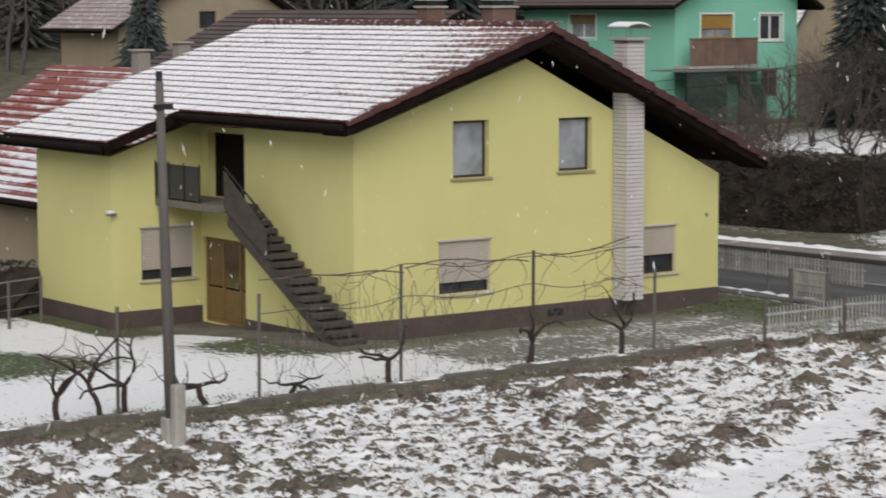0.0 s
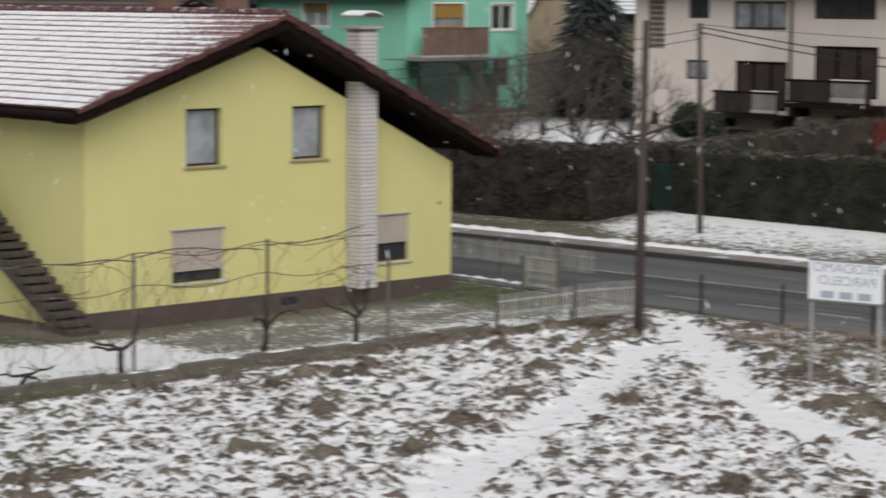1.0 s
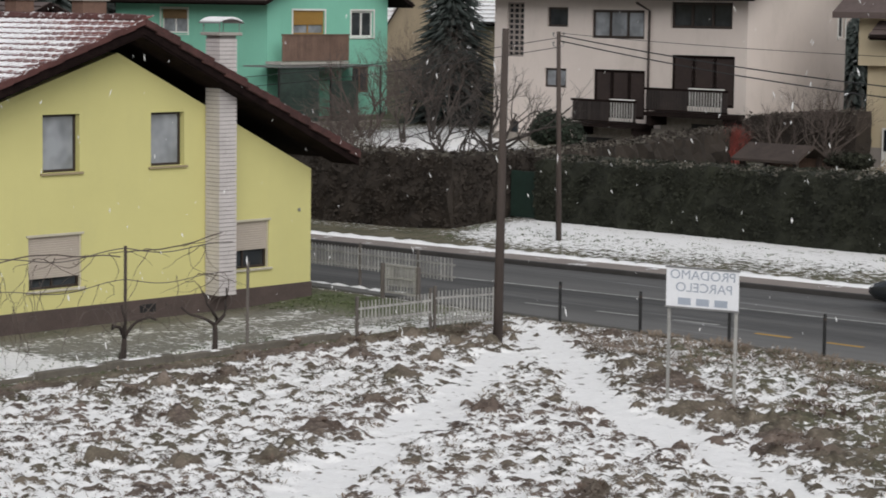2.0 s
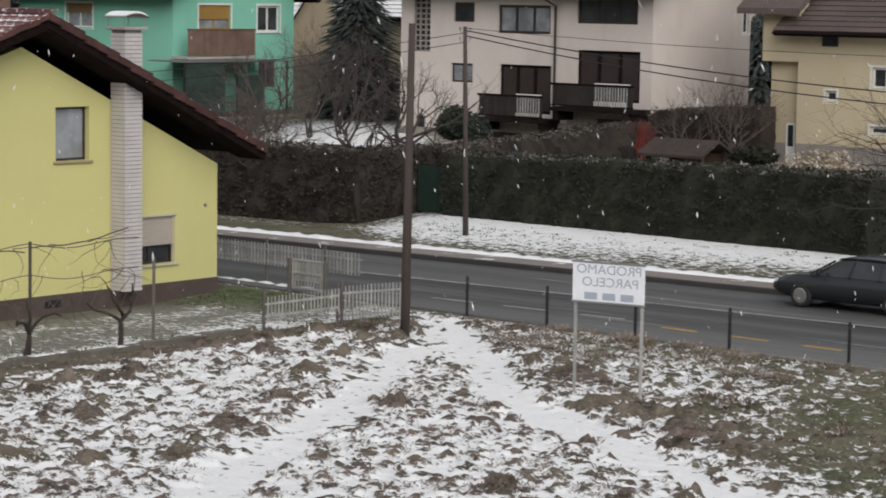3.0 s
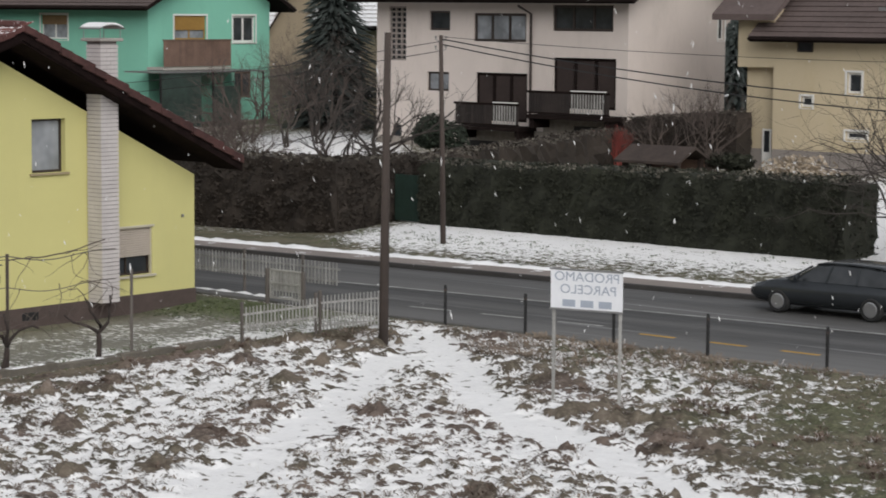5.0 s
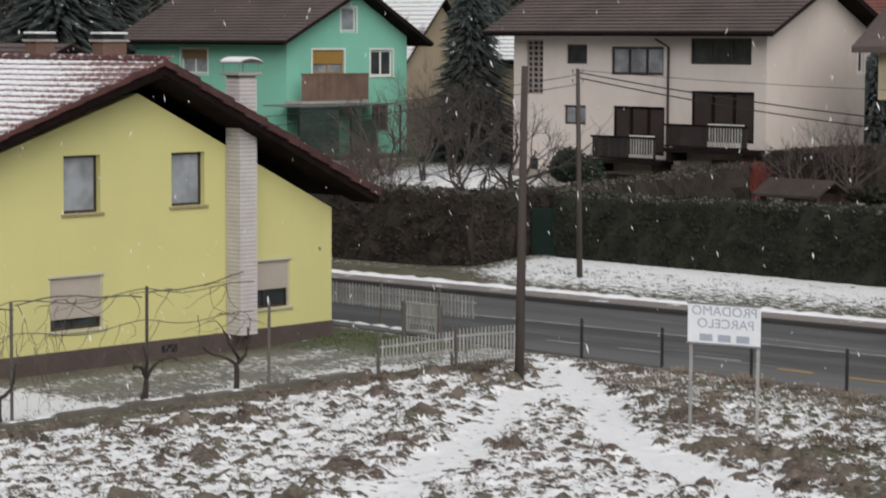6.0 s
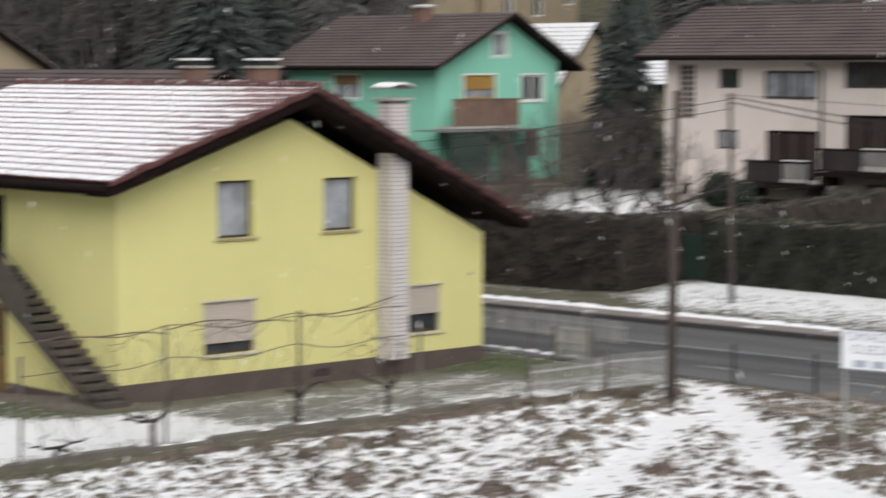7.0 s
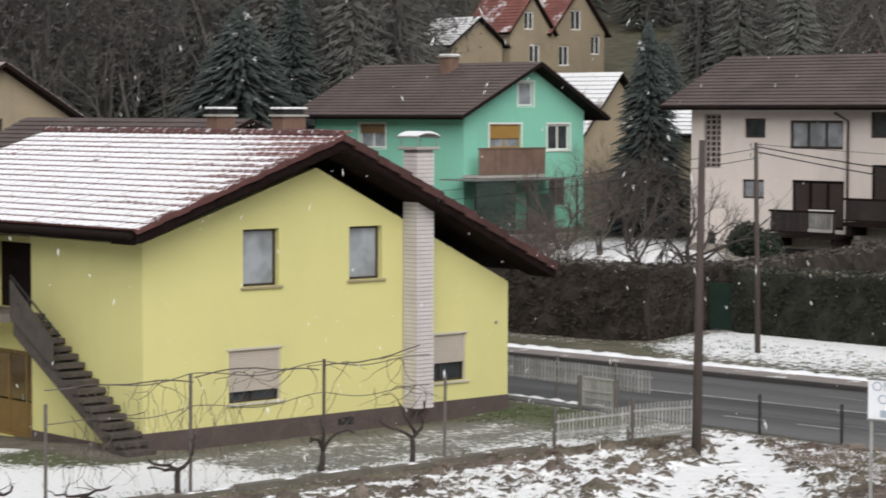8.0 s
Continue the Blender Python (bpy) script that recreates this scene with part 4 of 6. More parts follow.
window(h, ms, 6.9, 7.4, 5.6, 6.9, WHITEPAINT, GLASS, 1, 0.1, 0.07, None, WHITEPAINT)
DOORPANEL = mat("dark_brown_shutter_boards", (0.034, 0.022, 0.019), 0.85, 0.35, 1.2, 12, 0.3)
for o in (fo[3], fo[4]):
    d = part("balcony_door", frame_bm(mf, *o, 0.12, 0.1, 0.18, [o[0] + (o[1] - o[0]) * k / 3 for k in (1, 2)]), DARKWOOD, h)
    for k in range(3):
        w_ = (o[1] - o[0]) / 3
        part("panel", fbox(mf, o[0] + w_ * k + 0.1, o[0] + w_ * (k + 1) - 0.1, 0.13, 0.15, o[2] + 0.1, o[3] - 0.1), DOORPANEL, d)
lat = part("lattice_window", frame_bm(mf, *fo[6], 0.08, 0.08, 0.16, (12.65, 13.0), [4.5 + 0.25 * k for k in range(1, 10)]), mat("grey_breeze_blocks", (0.30, 0.26, 0.24), 0.9, 0.2), h)
part("pane", fbox(mf, 12.3, 13.35, 0.2, 0.22, 4.5, 7.0), GLASS, lat)
BALCWOOD = mat("dark_balcony_boards", (0.026, 0.019, 0.017), 0.85, 0.4, 1.5, 14, 0.3, rnd=0.35)
for s0, s1, zb_, light in ((4.6, 8.3, 1.73, (4.7, 6.05)), (-0.3, 4.15, 2.35, (-0.1, 1.75))):
    bal = part("balcony", fbox(mf, s0, s1, -1.3, 0.0, zb_ - 0.18, zb_), DARKWOOD, h, "balcony with dark wooden railing and pale balusters")
    part("rail", fbox(mf, s0, s1, -1.32, -1.25, zb_ + 0.95, zb_ + 1.05), DARKWOOD, bal)
    part("rail", fbox(mf, s0, s1, -1.32, -1.25, zb_ + 0.05, zb_ + 0.12), DARKWOOD, bal)
    part("rail", fbox(mf, *light, -1.34, -1.24, zb_ + 1.053, zb_ + 1.10), WHITEPAINT, bal)
    n_ = int((s1 - s0) / 0.15)
    for k in range(n_):
        s = s0 + 0.15 * k
        pale = light[0] < s < light[1]
        part("baluster", fbox(mf, s + 0.02, s + (0.07 if pale else 0.14), -1.31, -1.27, zb_ + 0.12, zb_ + 0.95), FENCEPAINT if pale else BALCWOOD, bal)
    part("bracket", fbox(mf, s0 + 0.1, s0 + 0.3, -1.2, 0.0, zb_ - 0.6, zb_ - 0.18), DARKWOOD, bal)
    part("bracket", fbox(mf, s1 - 0.3, s1 - 0.1, -1.2, 0.0, zb_ - 0.6, zb_ - 0.18), DARKWOOD, bal)
bm = bmesh.new()
tube(bm, [(WX - 0.9, WY0 + 5.3, 7.85), (WX - 0.1, WY0 + 5.2, 7.5), (WX - 0.1, WY0 + 5.2, WZ + 0.5)], 0.06, 6)
part("downpipe", bm, DARKFRAME, h)
bm = bmesh.new()
box(bm, WX - 0.05, WX, WY0 - 0.02, WY1, WZ - 0.6, WZ + 1.0)
box(bm, WX - 0.05, WX, WY0 - 0.02, WY0 + 4.5, WZ + 1.0, WZ + 2.16)
box(bm, WX - 0.05, WX, WY0 + 4.5, WY0 + 8.9, WZ + 1.0, WZ + 1.54)
part("stone_base", bm, STONE, h)
part("cellar_opening", fbox(mf, 6.0, 8.4, -0.06, -0.052, 0.1, 1.0), BLACKMETAL, h)
part("cellar_opening", fbox(mf, 0.9, 2.5, -0.06, -0.052, 0.95, 1.85), BLACKMETAL, h)

# cream house beyond the hedge
CX, CY1, CZ = 50.83, 8.5, 0.4
so = []
y_ = lambda a: a + 5.0 - 0.3
fo = [(y_(5.14), y_(5.66), 3.44, 3.87), (y_(2.58), y_(3.55), 2.2, 2.52), (y_(2.88), y_(3.54), 4.05, 4.88), (y_(-0.6), y_(0.2), 4.05, 4.88)]
h, ms, mf = gable_house("cream rendered house with grey plinth and dark brown roof", CX, CX + 9.0, -5.0, 7.0, CZ, 6.97, CX + 4.5, 10.15, CREAM, ROOFBROWN, 0.75, 1.65, so, fo)
for o in fo:
    window(h, mf, *o, WHITEPAINT, GLASS, 2 if o[1] - o[0] > 1 else 1, 0.1, 0.09, None, WHITEPAINT)
bm = bmesh.new()
box(bm, CX + 0.45, CX + 7.0, 7.0, 8.55, CZ - 0.5, 5.4)
box(bm, CX + 0.02, CX + 7.0, 7.0, 8.75, 5.4, 7.8)
part("annex_wall", bm, CREAM, h)
bm = bmesh.new()
box(bm, CX + 0.42, CX + 0.45, 7.05, 8.57, CZ - 0.5, CZ + 1.62)
part("annex_plinth", bm, GREYBASE, h)
bm = bmesh.new()
roof_slab(bm, CX - 0.7, 7.58, CX + 4.5, 11.1, 6.6, 9.6, 0.25)
part("annex_roof", bm, ROOFBROWN, h)
mc = face_at("x", CX, 0, 0)
md = face_at("x", CX + 0.42, 0.15, 0)
sd = part("side_door", frame_bm(md, 7.12, 7.56, 1.0, 2.85, 0.08, -0.06, -0.015), WHITEPAINT, h, "slim white door with dark glazing")
part("pane", fbox(md, 7.19, 7.49, -0.04, -0.03, 1.9, 2.78), GLASS, sd)
part("panel", fbox(md, 7.19, 7.49, -0.045, -0.03, 1.07, 1.88), WHITEPAINT, sd)
av = part("attic_window", frame_bm(mc, 5.14, 5.87, 6.06, 6.50, 0.06, -0.05, -0.005), DARKFRAME, h)
part("pane", fbox(mc, 5.19, 5.82, -0.03, -0.02, 6.11, 6.45), GLASS, av)
part("skylight", fbox(face_at("y", CX + 0.7, 1.6, 7.55), 0, 0.9, 0, 1.0, 0, 0.35), GREYMETAL, h)

# distant beige villa on the slope
for x0_, x1_, zr_, ops_, lab in ((99.0, 103.7, 17.5, [(1.6, 2.7, 5.7, 7.2), (2.2, 3.4, 3.0, 4.5)], "narrow gabled half of an old beige villa"), (103.705, 110.0, 18.3, [(2.3, 3.5, 5.8, 7.5), (0.9, 2.1, 2.8, 4.5), (4.7, 5.8, 3.8, 5.4)], "old beige villa with faded red roof on the slope")):
    h, ms, mf = gable_house(lab, x0_, x1_, 92, 97, 9.0, 14.7, (x0_ + x1_) / 2, zr_, BEIGE, ROOFRED, 0.4, None, ops_)
    for o in ops_:
        window(h, ms, *o, WHITEPAINT, GLASS, 2, 0.1, 0.12, None)
gable_house("low wing of the villa with snow on its roof", 93.0, 98.6, 92.5, 97, 9.0, 13.4, 95.8, 15.4, BEIGE, SNOWROOF, 0.5)
# snow-roofed house above the pink one
gable_house("pale house with snow on a red tile roof", 104, 114, 36, 60, 6.0, 9.9, 109, 14.2, PINK, ROOFRED, 0.8)
# sheds and low houses between
gable_house("small dark shed with snow-covered roof", 60.5, 64.0, 36.5, 40.5, 2.0, 6.9, 62.2, 8.2, BEIGE, SNOWROOF, 0.5)
gable_house("ochre house with snow-covered roof", 72, 78, 57, 65, 3.0, 6.8, 75, 10.2, BEIGE, SNOWROOF, 0.6)
# neighbours behind the yellow house
h, ms, mf = gable_house("low farm building with red tile roof and snow", 1.0, 11.0, 15.6, 26, -0.3, 2.3, 6.0, 5.55, BEIGE, ROOFROWS, 0.7)
for cx, cy, zt in ((5.4, 19.6, 6.35), (7.5, 20.7, 6.55)):
    part("chimney", fbox(face_at("y", cx - 0.22, cy - 0.22, 4.6), 0, 0.44, 0, 0.44, 0, zt - 4.6, 0.01), GREYBASE, h)
    part("chimney_cap", fbox(face_at("y", cx - 0.30, cy - 0.30, zt), 0, 0.60, 0, 0.60, 0.003, 0.06, 0.01), CONCRETE, h)
h, ms, mf = gable_house("beige house with faded snow-dusted roof", 21.1, 31.1, 49.9, 55.6, 0.8, 6.9, 26.1, 9.9, BEIGE, ROOFPINK, 0.7, None, [(4.3, 5.2, 5.9, 6.7)])
window(h, ms, 4.3, 5.2, 5.9, 6.7, DARKFRAME, GLASS, 1, 0.1, 0.08, None)
h, ms, mf = gable_house("long low house with brown roof behind the ridge", 12.5, 22, 19, 32, 0.0, 5.2, 17, 7.35, BEIGE, ROOFBROWN, 0.6)
for cx, cy, w_ in ((14.8, 17.1, 0.72), (16.6, 15.8, 0.95)):
    c_ = thing("chimney", (cx, cy, 0), "stout brown brick chimney with a snow-covered cap", "chimney", "roof chimneys")
    bm = bmesh.new()
    box(bm, cx - w_ / 2, cx + w_ / 2, cy - 0.3, cy + 0.3, 0.0, 7.65, 0.01)
    part("shaft", bm, BRICKBROWN, c_)
    bm = bmesh.new()
    box(bm, cx - w_ / 2 - 0.08, cx + w_ / 2 + 0.08, cy - 0.37, cy + 0.37, 7.65, 7.73, 0.01)
    part("crown", bm, CONCRETE, c_)
    bm = bmesh.new()
    box(bm, cx - w_ / 2 + 0.05, cx + w_ / 2 - 0.05, cy - 0.25, cy + 0.25, 7.73, 7.90)
    part("flue", bm, BLACKMETAL, c_)
    bm = bmesh.new()
    box(bm, cx - w_ / 2 - 0.05, cx + w_ / 2 + 0.05, cy - 0.33, cy + 0.33, 7.90, 7.97, 0.02)
    part("snow", bm, SNOW, c_)


# ---- hedges ----
def hedge(label, a, b, w, z0a, z0b, ha, hb, leaf_mat, seed, density=100, top=True):
    """A clipped hedge from a to b (plan), its near face on that line, its body behind it."""
    rng = np.random.RandomState(seed)
    a, b = np.array(a, float), np.array(b, float)
    L = np.linalg.norm(b - a)
    u_ = (b - a) / L
    n_ = np.array([u_[1], -u_[0]])
    if n_[0] < 0 and abs(n_[0]) > 0.1 or (abs(n_[0]) <= 0.1 and n_[1] < 0):
        n_ = -n_
    t = thing("hedge", (*a, z0a), label, "hedge")
    ns, nz, nw = max(2, int(L / 0.4)), 6, 4
    prof = [(0.0, k / nz) for k in range(nz + 1)] + [(k / nw, 1.0) for k in range(1, nw + 1)] + [(1.0, 1 - k / nz) for k in range(1, nz + 1)]
    v, f = [], []
    for i in range(ns + 1):
        s = L * i / ns
        q = i / ns
        z0, h_ = z0a + (z0b - z0a) * q, ha + (hb - ha) * q
        for o, k in prof:
            bulge = 0.10 * math.sin(math.pi * min(k, 1)) * (1 if o < 0.5 else -1)
            j = rng.uniform(-0.14, 0.14, 3)
            p = a + u_ * s + n_ * (o * w - bulge + j[0])
            v.append((p[0], p[1], z0 - 0.1 + k * (h_ + 0.1) + j[2] * (k > 0.1)))
        if i:
            m_ = len(prof)
            base = (i - 1) * m_
            f += [(base + k, base + k + 1, base + m_ + k + 1, base + m_ + k) for k in range(m_ - 1)]
    f += [tuple(range(len(prof))), tuple(ns * len(prof) + k for k in range(len(prof)))]
    part_data("core", v, f, leaf_mat, t)

    def sample():
        q, r = rng.rand(), rng.rand()
        z0, h_ = z0a + (z0b - z0a) * q, ha + (hb - ha) * q
        e = rng.rand()
        if e < 0.72:
            k = rng.rand()
            o = rng.uniform(-0.14, 0.03) - 0.10 * math.sin(math.pi * k)
        elif e < 0.94:
            k, o = 1 + rng.uniform(-0.03, 0.07), rng.uniform(-0.08, w)
        else:
            k, o = r, rng.uniform(0, w)
            q = 0.0 - 0.1 / L if rng.rand() < 0.5 else 1.0 + 0.1 / L
        p = a + u_ * (q * L) + n_ * o
        return p[0], p[1], z0 + k * h_
    v, f = clumps(int(L * 4.4 * density), sample, 0.088, rng)
    tagged(part_data("leaves", v, f, leaf_mat, t), kind="stuff")

    def crest():
        q = rng.rand()
        p = a + u_ * (q * L) + n_ * rng.uniform(-0.06, w)
        return p[0], p[1], z0a + (z0b - z0a) * q + (ha + (hb - ha) * q) * (1 + rng.uniform(-0.03, 0.05))
    v, f = clumps(int(L * 1.2 * density), crest, 0.085, rng)
    tagged(part_data("frosted_top", v, f, FROSTLEAF, t), kind="stuff")
    return t


hedge("tall clipped brown-green hedge along the pavement", (25.6, 24.0), (26.6, 9.0), 1.6, 0.05, 0.05, 2.35, 2.5, HEDGEBROWN, 1)
hedge("tall clipped hedge turning away from the road", (26.7, 9.1), (31.5, 9.3), 1.2, 0.1, 0.5, 2.4, 2.0, HEDGEBROWN, 2)
hedge("long dark green clipped hedge on the bank", (29.5, 7.7), (29.5, -9.0), 1.7, 0.33, 0.33, 2.10, 2.32, HEDGELEAF, 3)
hedge("low dark hedge beside the yellow house", (-2.5, 12.5), (-7.5, 10.8), 1.0, -0.35, -0.35, 1.25, 1.25, HEDGEBROWN, 6, 60)
hedge("clipped garden hedge climbing towards the pink house", (30.6, 9.9), (48.2, 13.8), 1.2, 0.4, 0.7, 2.0, 1.95, HEDGEBROWN, 4)

hedge("dense brown hedge between the pink and the cream house", (49.4, 13.4), (49.6, 7.9), 1.0, 0.9, 0.9, 2.15, 2.65, HEDGEBROWN, 8, 60)


# ---- utility poles and wires ----
def pole(label, x, y, h, r, material, lean=(0, 0), base=None):
    z = float(ground_height(x, y))
    t = thing("utility_pole", (x, y, z), label, "utility pole", "utility poles")
    bm = bmesh.new()
    z0 = z - 0.3 if not base else z + 0.35
    tube(bm, [(x, y, z0), (x + lean[0] * 0.5, y + lean[1] * 0.5, z + h * 0.5), (x + lean[0], y + lean[1], z + h)], [r, r * 0.84, r * 0.64], 12)
    part("shaft", bm, material, t, smooth=True)
    return t, Vector((x + lean[0], y + lean[1], z + h))


p_, topL = pole("slim grey pole on a pale concrete foot", -9.70, -8.43, 6.45, 0.11, GREYPOLE, (-0.12, 0.03), True)
bm = bmesh.new()
box(bm, -9.80, -9.58, -8.76, -8.55, -0.3, 1.12, 0.03)
part("concrete_foot", bm, CONCRETE, p_)
bm = bmesh.new()
box(bm, -9.84, -9.56, -8.545, -8.26, -0.3, 0.5, 0.03)
part("concrete_foot", bm, CONCRETE, p_)
bm = bmesh.new()
box(bm, -9.92, -9.60, -8.50, -8.34, 5.95, 6.05, 0.01)
part("bracket", bm, BLACKMETAL, p_)
bm = bmesh.new()
tube(bm, [(topL.x, topL.y, 6.3), (topL.x, topL.y, 6.62)], 0.06, 8)
part("cap", bm, BLACKMETAL, p_)
p_, topM = pole("dark weathered wooden pole at the field edge", 9.24, -8.68, 7.18, 0.118, POLEWOOD, (0.02, -0.08))
p2_, topR = pole("weathered wooden pole with insulators on the bank", 26.0, 3.7, 6.65, 0.098, POLEWOOD, (-0.08, 0.1))
for dz, dx in ((-0.15, 0.16), (-0.15, -0.16), (-0.45, 0.16), (-0.45, -0.16)):
    bm = bmesh.new()
    q = topR + Vector((dx * 0.68, -dx * 0.73, dz))
    tube(bm, [q - Vector((dx * 0.5, -dx * 0.5, 0.05)), q, q + Vector((0, 0, 0.12))], [0.012, 0.012, 0.04], 8)
    part("insulator", bm, GREYMETAL, p2_)


def wire(a, b, sag, r=0.014):
    c_ = thing("overhead_wire", a, "thin black overhead cable slung between poles", "cable", "overhead cables")
    bm = bmesh.new()
    pts = [Vector(a).lerp(Vector(b), k / 24) - Vector((0, 0, sag * 4 * (k / 24) * (1 - k / 24))) for k in range(25)]
    tube(bm, pts, r, 5)
    part("cable", bm, BLACKMETAL, c_)


wire(topR + Vector((0, 0, -0.12)), (31.0, -34.0, 6.0), 1.25, 0.020)
wire(topR + Vector((0.1, 0, -0.30)), (31.6, -34.0, 5.6), 1.36, 0.020)
wire(topR + Vector((0, 0, -0.05)), (31.2, -34.0, 7.2), 0.7, 0.009)
wire(topR + Vector((0, 0, -0.2)), (26.0, 60.0, 4.9), 1.6, 0.012)
wire(topR + Vector((0, 0, -0.5)), (26.2, 60.0, 4.4), 1.6, 0.012)


# ---- boundary kerb wall of the garden ----
kw = tagged(new("garden_kerb"), "low mossy concrete garden kerb with snow patches", "kerb", kind="structure")
for k in range(14):
    bm = bmesh.new()
    x0 = -18.0 + 1.8 * k
    box(bm, x0, min(x0 + 1.79, 7.1), -6.02, -5.84, -0.3, 0.15 + 0.03 * math.sin(k * 2.1), 0.02)
    part("kerb_stone", bm, KERBSTONE, kw)


# ---- vines, posts and wires ----
def wander(p, d, n_, step, turn, rng, up=0.0):
    p, d = Vector(p), Vector(d).normalized()
    out = [p.copy()]
    for _ in range(n_):
        d = (d + Vector(rng.normal(size=3)) * turn + Vector((0, 0, up))).normalized()
        p = p + d * step
        out.append(p.copy())
    return out


def vine(x, y, seed, size=1.0):
    rng = np.random.RandomState(seed)
    z = float(ground_height(x, y))
    t = thing("grapevine", (x, y, z), "gnarled bare grapevine with pruned arms by the kerb", "vine", "grapevines")
    bm = bmesh.new()
    trunk = wander((x, y, z - 0.1), (rng.uniform(-0.3, 0.3), 0, 1), 5, 0.14 * size, 0.18, rng, 0.1)
    tube(bm, trunk, [q * min(size, 1.3 - 0.45 * size) for q in (0.10, 0.085, 0.075, 0.07, 0.075, 0.06)], 7)
    part("trunk", bm, VINEBARK, t, smooth=True)
    top = trunk[-1]
    for sgn in (-1, 1, rng.choice([-1, 1])):
        bm = bmesh.new()
        arm = wander(top, (sgn * 1.0, rng.uniform(-0.2, 0.2), rng.uniform(0.0, 0.35) if size < 1 else rng.uniform(0.5, 1.6)), 6, 0.15 * size, 0.34, rng, 0.05)
        tube(bm, arm, [q * min(size, 1.3 - 0.45 * size) for q in (0.055, 0.048, 0.043, 0.038, 0.034, 0.03, 0.024)], 6)
        part("arm", bm, VINEBARK, t, smooth=True)
        for q in arm[2:]:
            if rng.rand() < 0.45:
                bm = bmesh.new()
                sh = wander(q, (rng.uniform(-0.9, 0.9), rng.uniform(-0.2, 0.2), 0.7), 6, 0.10 * size, 0.28, rng, 0.02)
                tube(bm, sh, [0.014 - 0.0015 * i for i in range(7)], 4, False)
                part("shoot", bm, TWIG, t)


for k, (vx, vy, sz) in enumerate(((-10.45, -5.55, 1.0), (-9.55, -5.5, 1.3), (-9.0, -5.5, 1.1), (-7.2, -5.5, 0.85), (-5.35, -5.5, 0.7), (-2.97, -5.6, 0.95), (0.7, -5.65, 1.0), (3.3, -5.6, 1.05))):
    vine(vx, vy, 40 + k, sz)
posts = [(-9.1, 2.1), (-5.95, 2.1), (-2.5, 2.45), (1.0, 2.5), (4.5, 1.9)]
for k, (qx, qz) in enumerate(posts):
    t = thing("vine_post", (qx, -5.35, 0), "thin rusty vine post in the garden strip", "post", "vine posts")
    bm = bmesh.new()
    tube(bm, [(qx, -5.35, -0.3), (qx + 0.02, -5.35, qz)], 0.035, 6)
    part("shaft", bm, GREYPOLE if k != 3 else POLEWOOD, t)
tr = thing("trellis_wire", (1.0, -5.35, 2.4), "sagging trellis wires with bare trailing vine canes", "trellis")
for zz, r in ((2.42, 0.012), (1.75, 0.010)):
    bm = bmesh.new()
    pts = []
    for k in range(60):
        q = -5.95 + 10.0 * k / 59
        ph = ((q + 5.95) % 3.48) / 3.48
        pts.append((q, -5.35, zz - 0.18 * 4 * ph * (1 - ph) * 0.5 + 0.05 * math.sin(q * 2.3)))
    tube(bm, pts, r, 5, False)
    part("wire", bm, GREYPOLE, tr)
rng = np.random.RandomState(77)


def cane(pts, radii, sides=4):
    bm = bmesh.new()
    tube(bm, pts, radii, sides, False)
    part("cane", bm, TWIG, tr)


for k in range(70):
    q = rng.uniform(-5.2, 4.0)
    cane(wander((q, -5.35, rng.choice([2.38, 1.75, 1.2])), (rng.choice([-1, 1]) * 0.5, rng.uniform(-0.1, 0.1), rng.uniform(-1.2, 0.2)), 9, 0.13, 0.25, rng, -0.05), [0.010 - 0.0008 * i for i in range(10)])
for k in range(60):
    q = rng.uniform(-5.4, -1.2)
    cane(wander((q, -5.35 + rng.uniform(-0.08, 0.08), rng.uniform(1.1, 2.35)), (rng.uniform(-0.5, 0.5), rng.uniform(-0.1, 0.1), -1.0), 8, 0.15, 0.24, rng, -0.02), [0.008 - 0.0007 * i for i in range(9)])
for s0 in (-5.6, -2.4, 1.0):
    cane(wander((s0, -5.36, 2.36), (1, 0, 0.12), 20, 0.15, 0.05, rng, -0.008), 0.015, 5)


# ---- picket fences, gate ----
def picket_fence(label, a, b, h=0.95, low=0.33, step=0.13, posts_every=2.2, z=0.05, group="picket fences", wide=0.05):
    a, b = Vector((*a, 0)), Vector((*b, 0))
    L = (b - a).length
    u_ = (b - a).normalized()
    ang = math.atan2(u_.y, u_.x)
    t = thing("picket_fence", (a.x, a.y, z), label, "fence", group)
    M = Matrix.Translation((a.x, a.y, z)) @ Matrix.Rotation(ang, 4, "Z")
    for zz in (low + 0.08, h - 0.2):
        bm = bmesh.new()
        box(bm, 0, L, 0.0, 0.03, zz, zz + 0.05, 0, M)
        part("rail", bm, FENCEPAINT, t)
    bm = bmesh.new()
    box(bm, -wide / 2, wide / 2, -0.022, -0.002, low, h - 0.04)
    top = [v for v in bm.verts if v.co.z > h - 0.1]
    for v in top:
        v.co.x *= 0.5
        v.co.z += 0.04
    me = bpy.data.meshes.new("picket")
    bm.to_mesh(me)
    bm.free()
    me.materials.append(FENCEPAINT)
    k = step / 2
    while k < L:
        ob = new("picket", me)
        ob.parent = t
        ob.matrix_local = Matrix.Rotation(ang, 4, "Z") @ Matrix.Translation((k, 0, 0))
        k += step
    k = 0
    while k <= L + 0.01:
        bm = bmesh.new()
        box(bm, k - 0.035, k + 0.035, 0.031, 0.10, -0.35, h + 0.12, 0.01, M)
        part("post", bm, GREYPOLE, t)
        k += posts_every
    return t


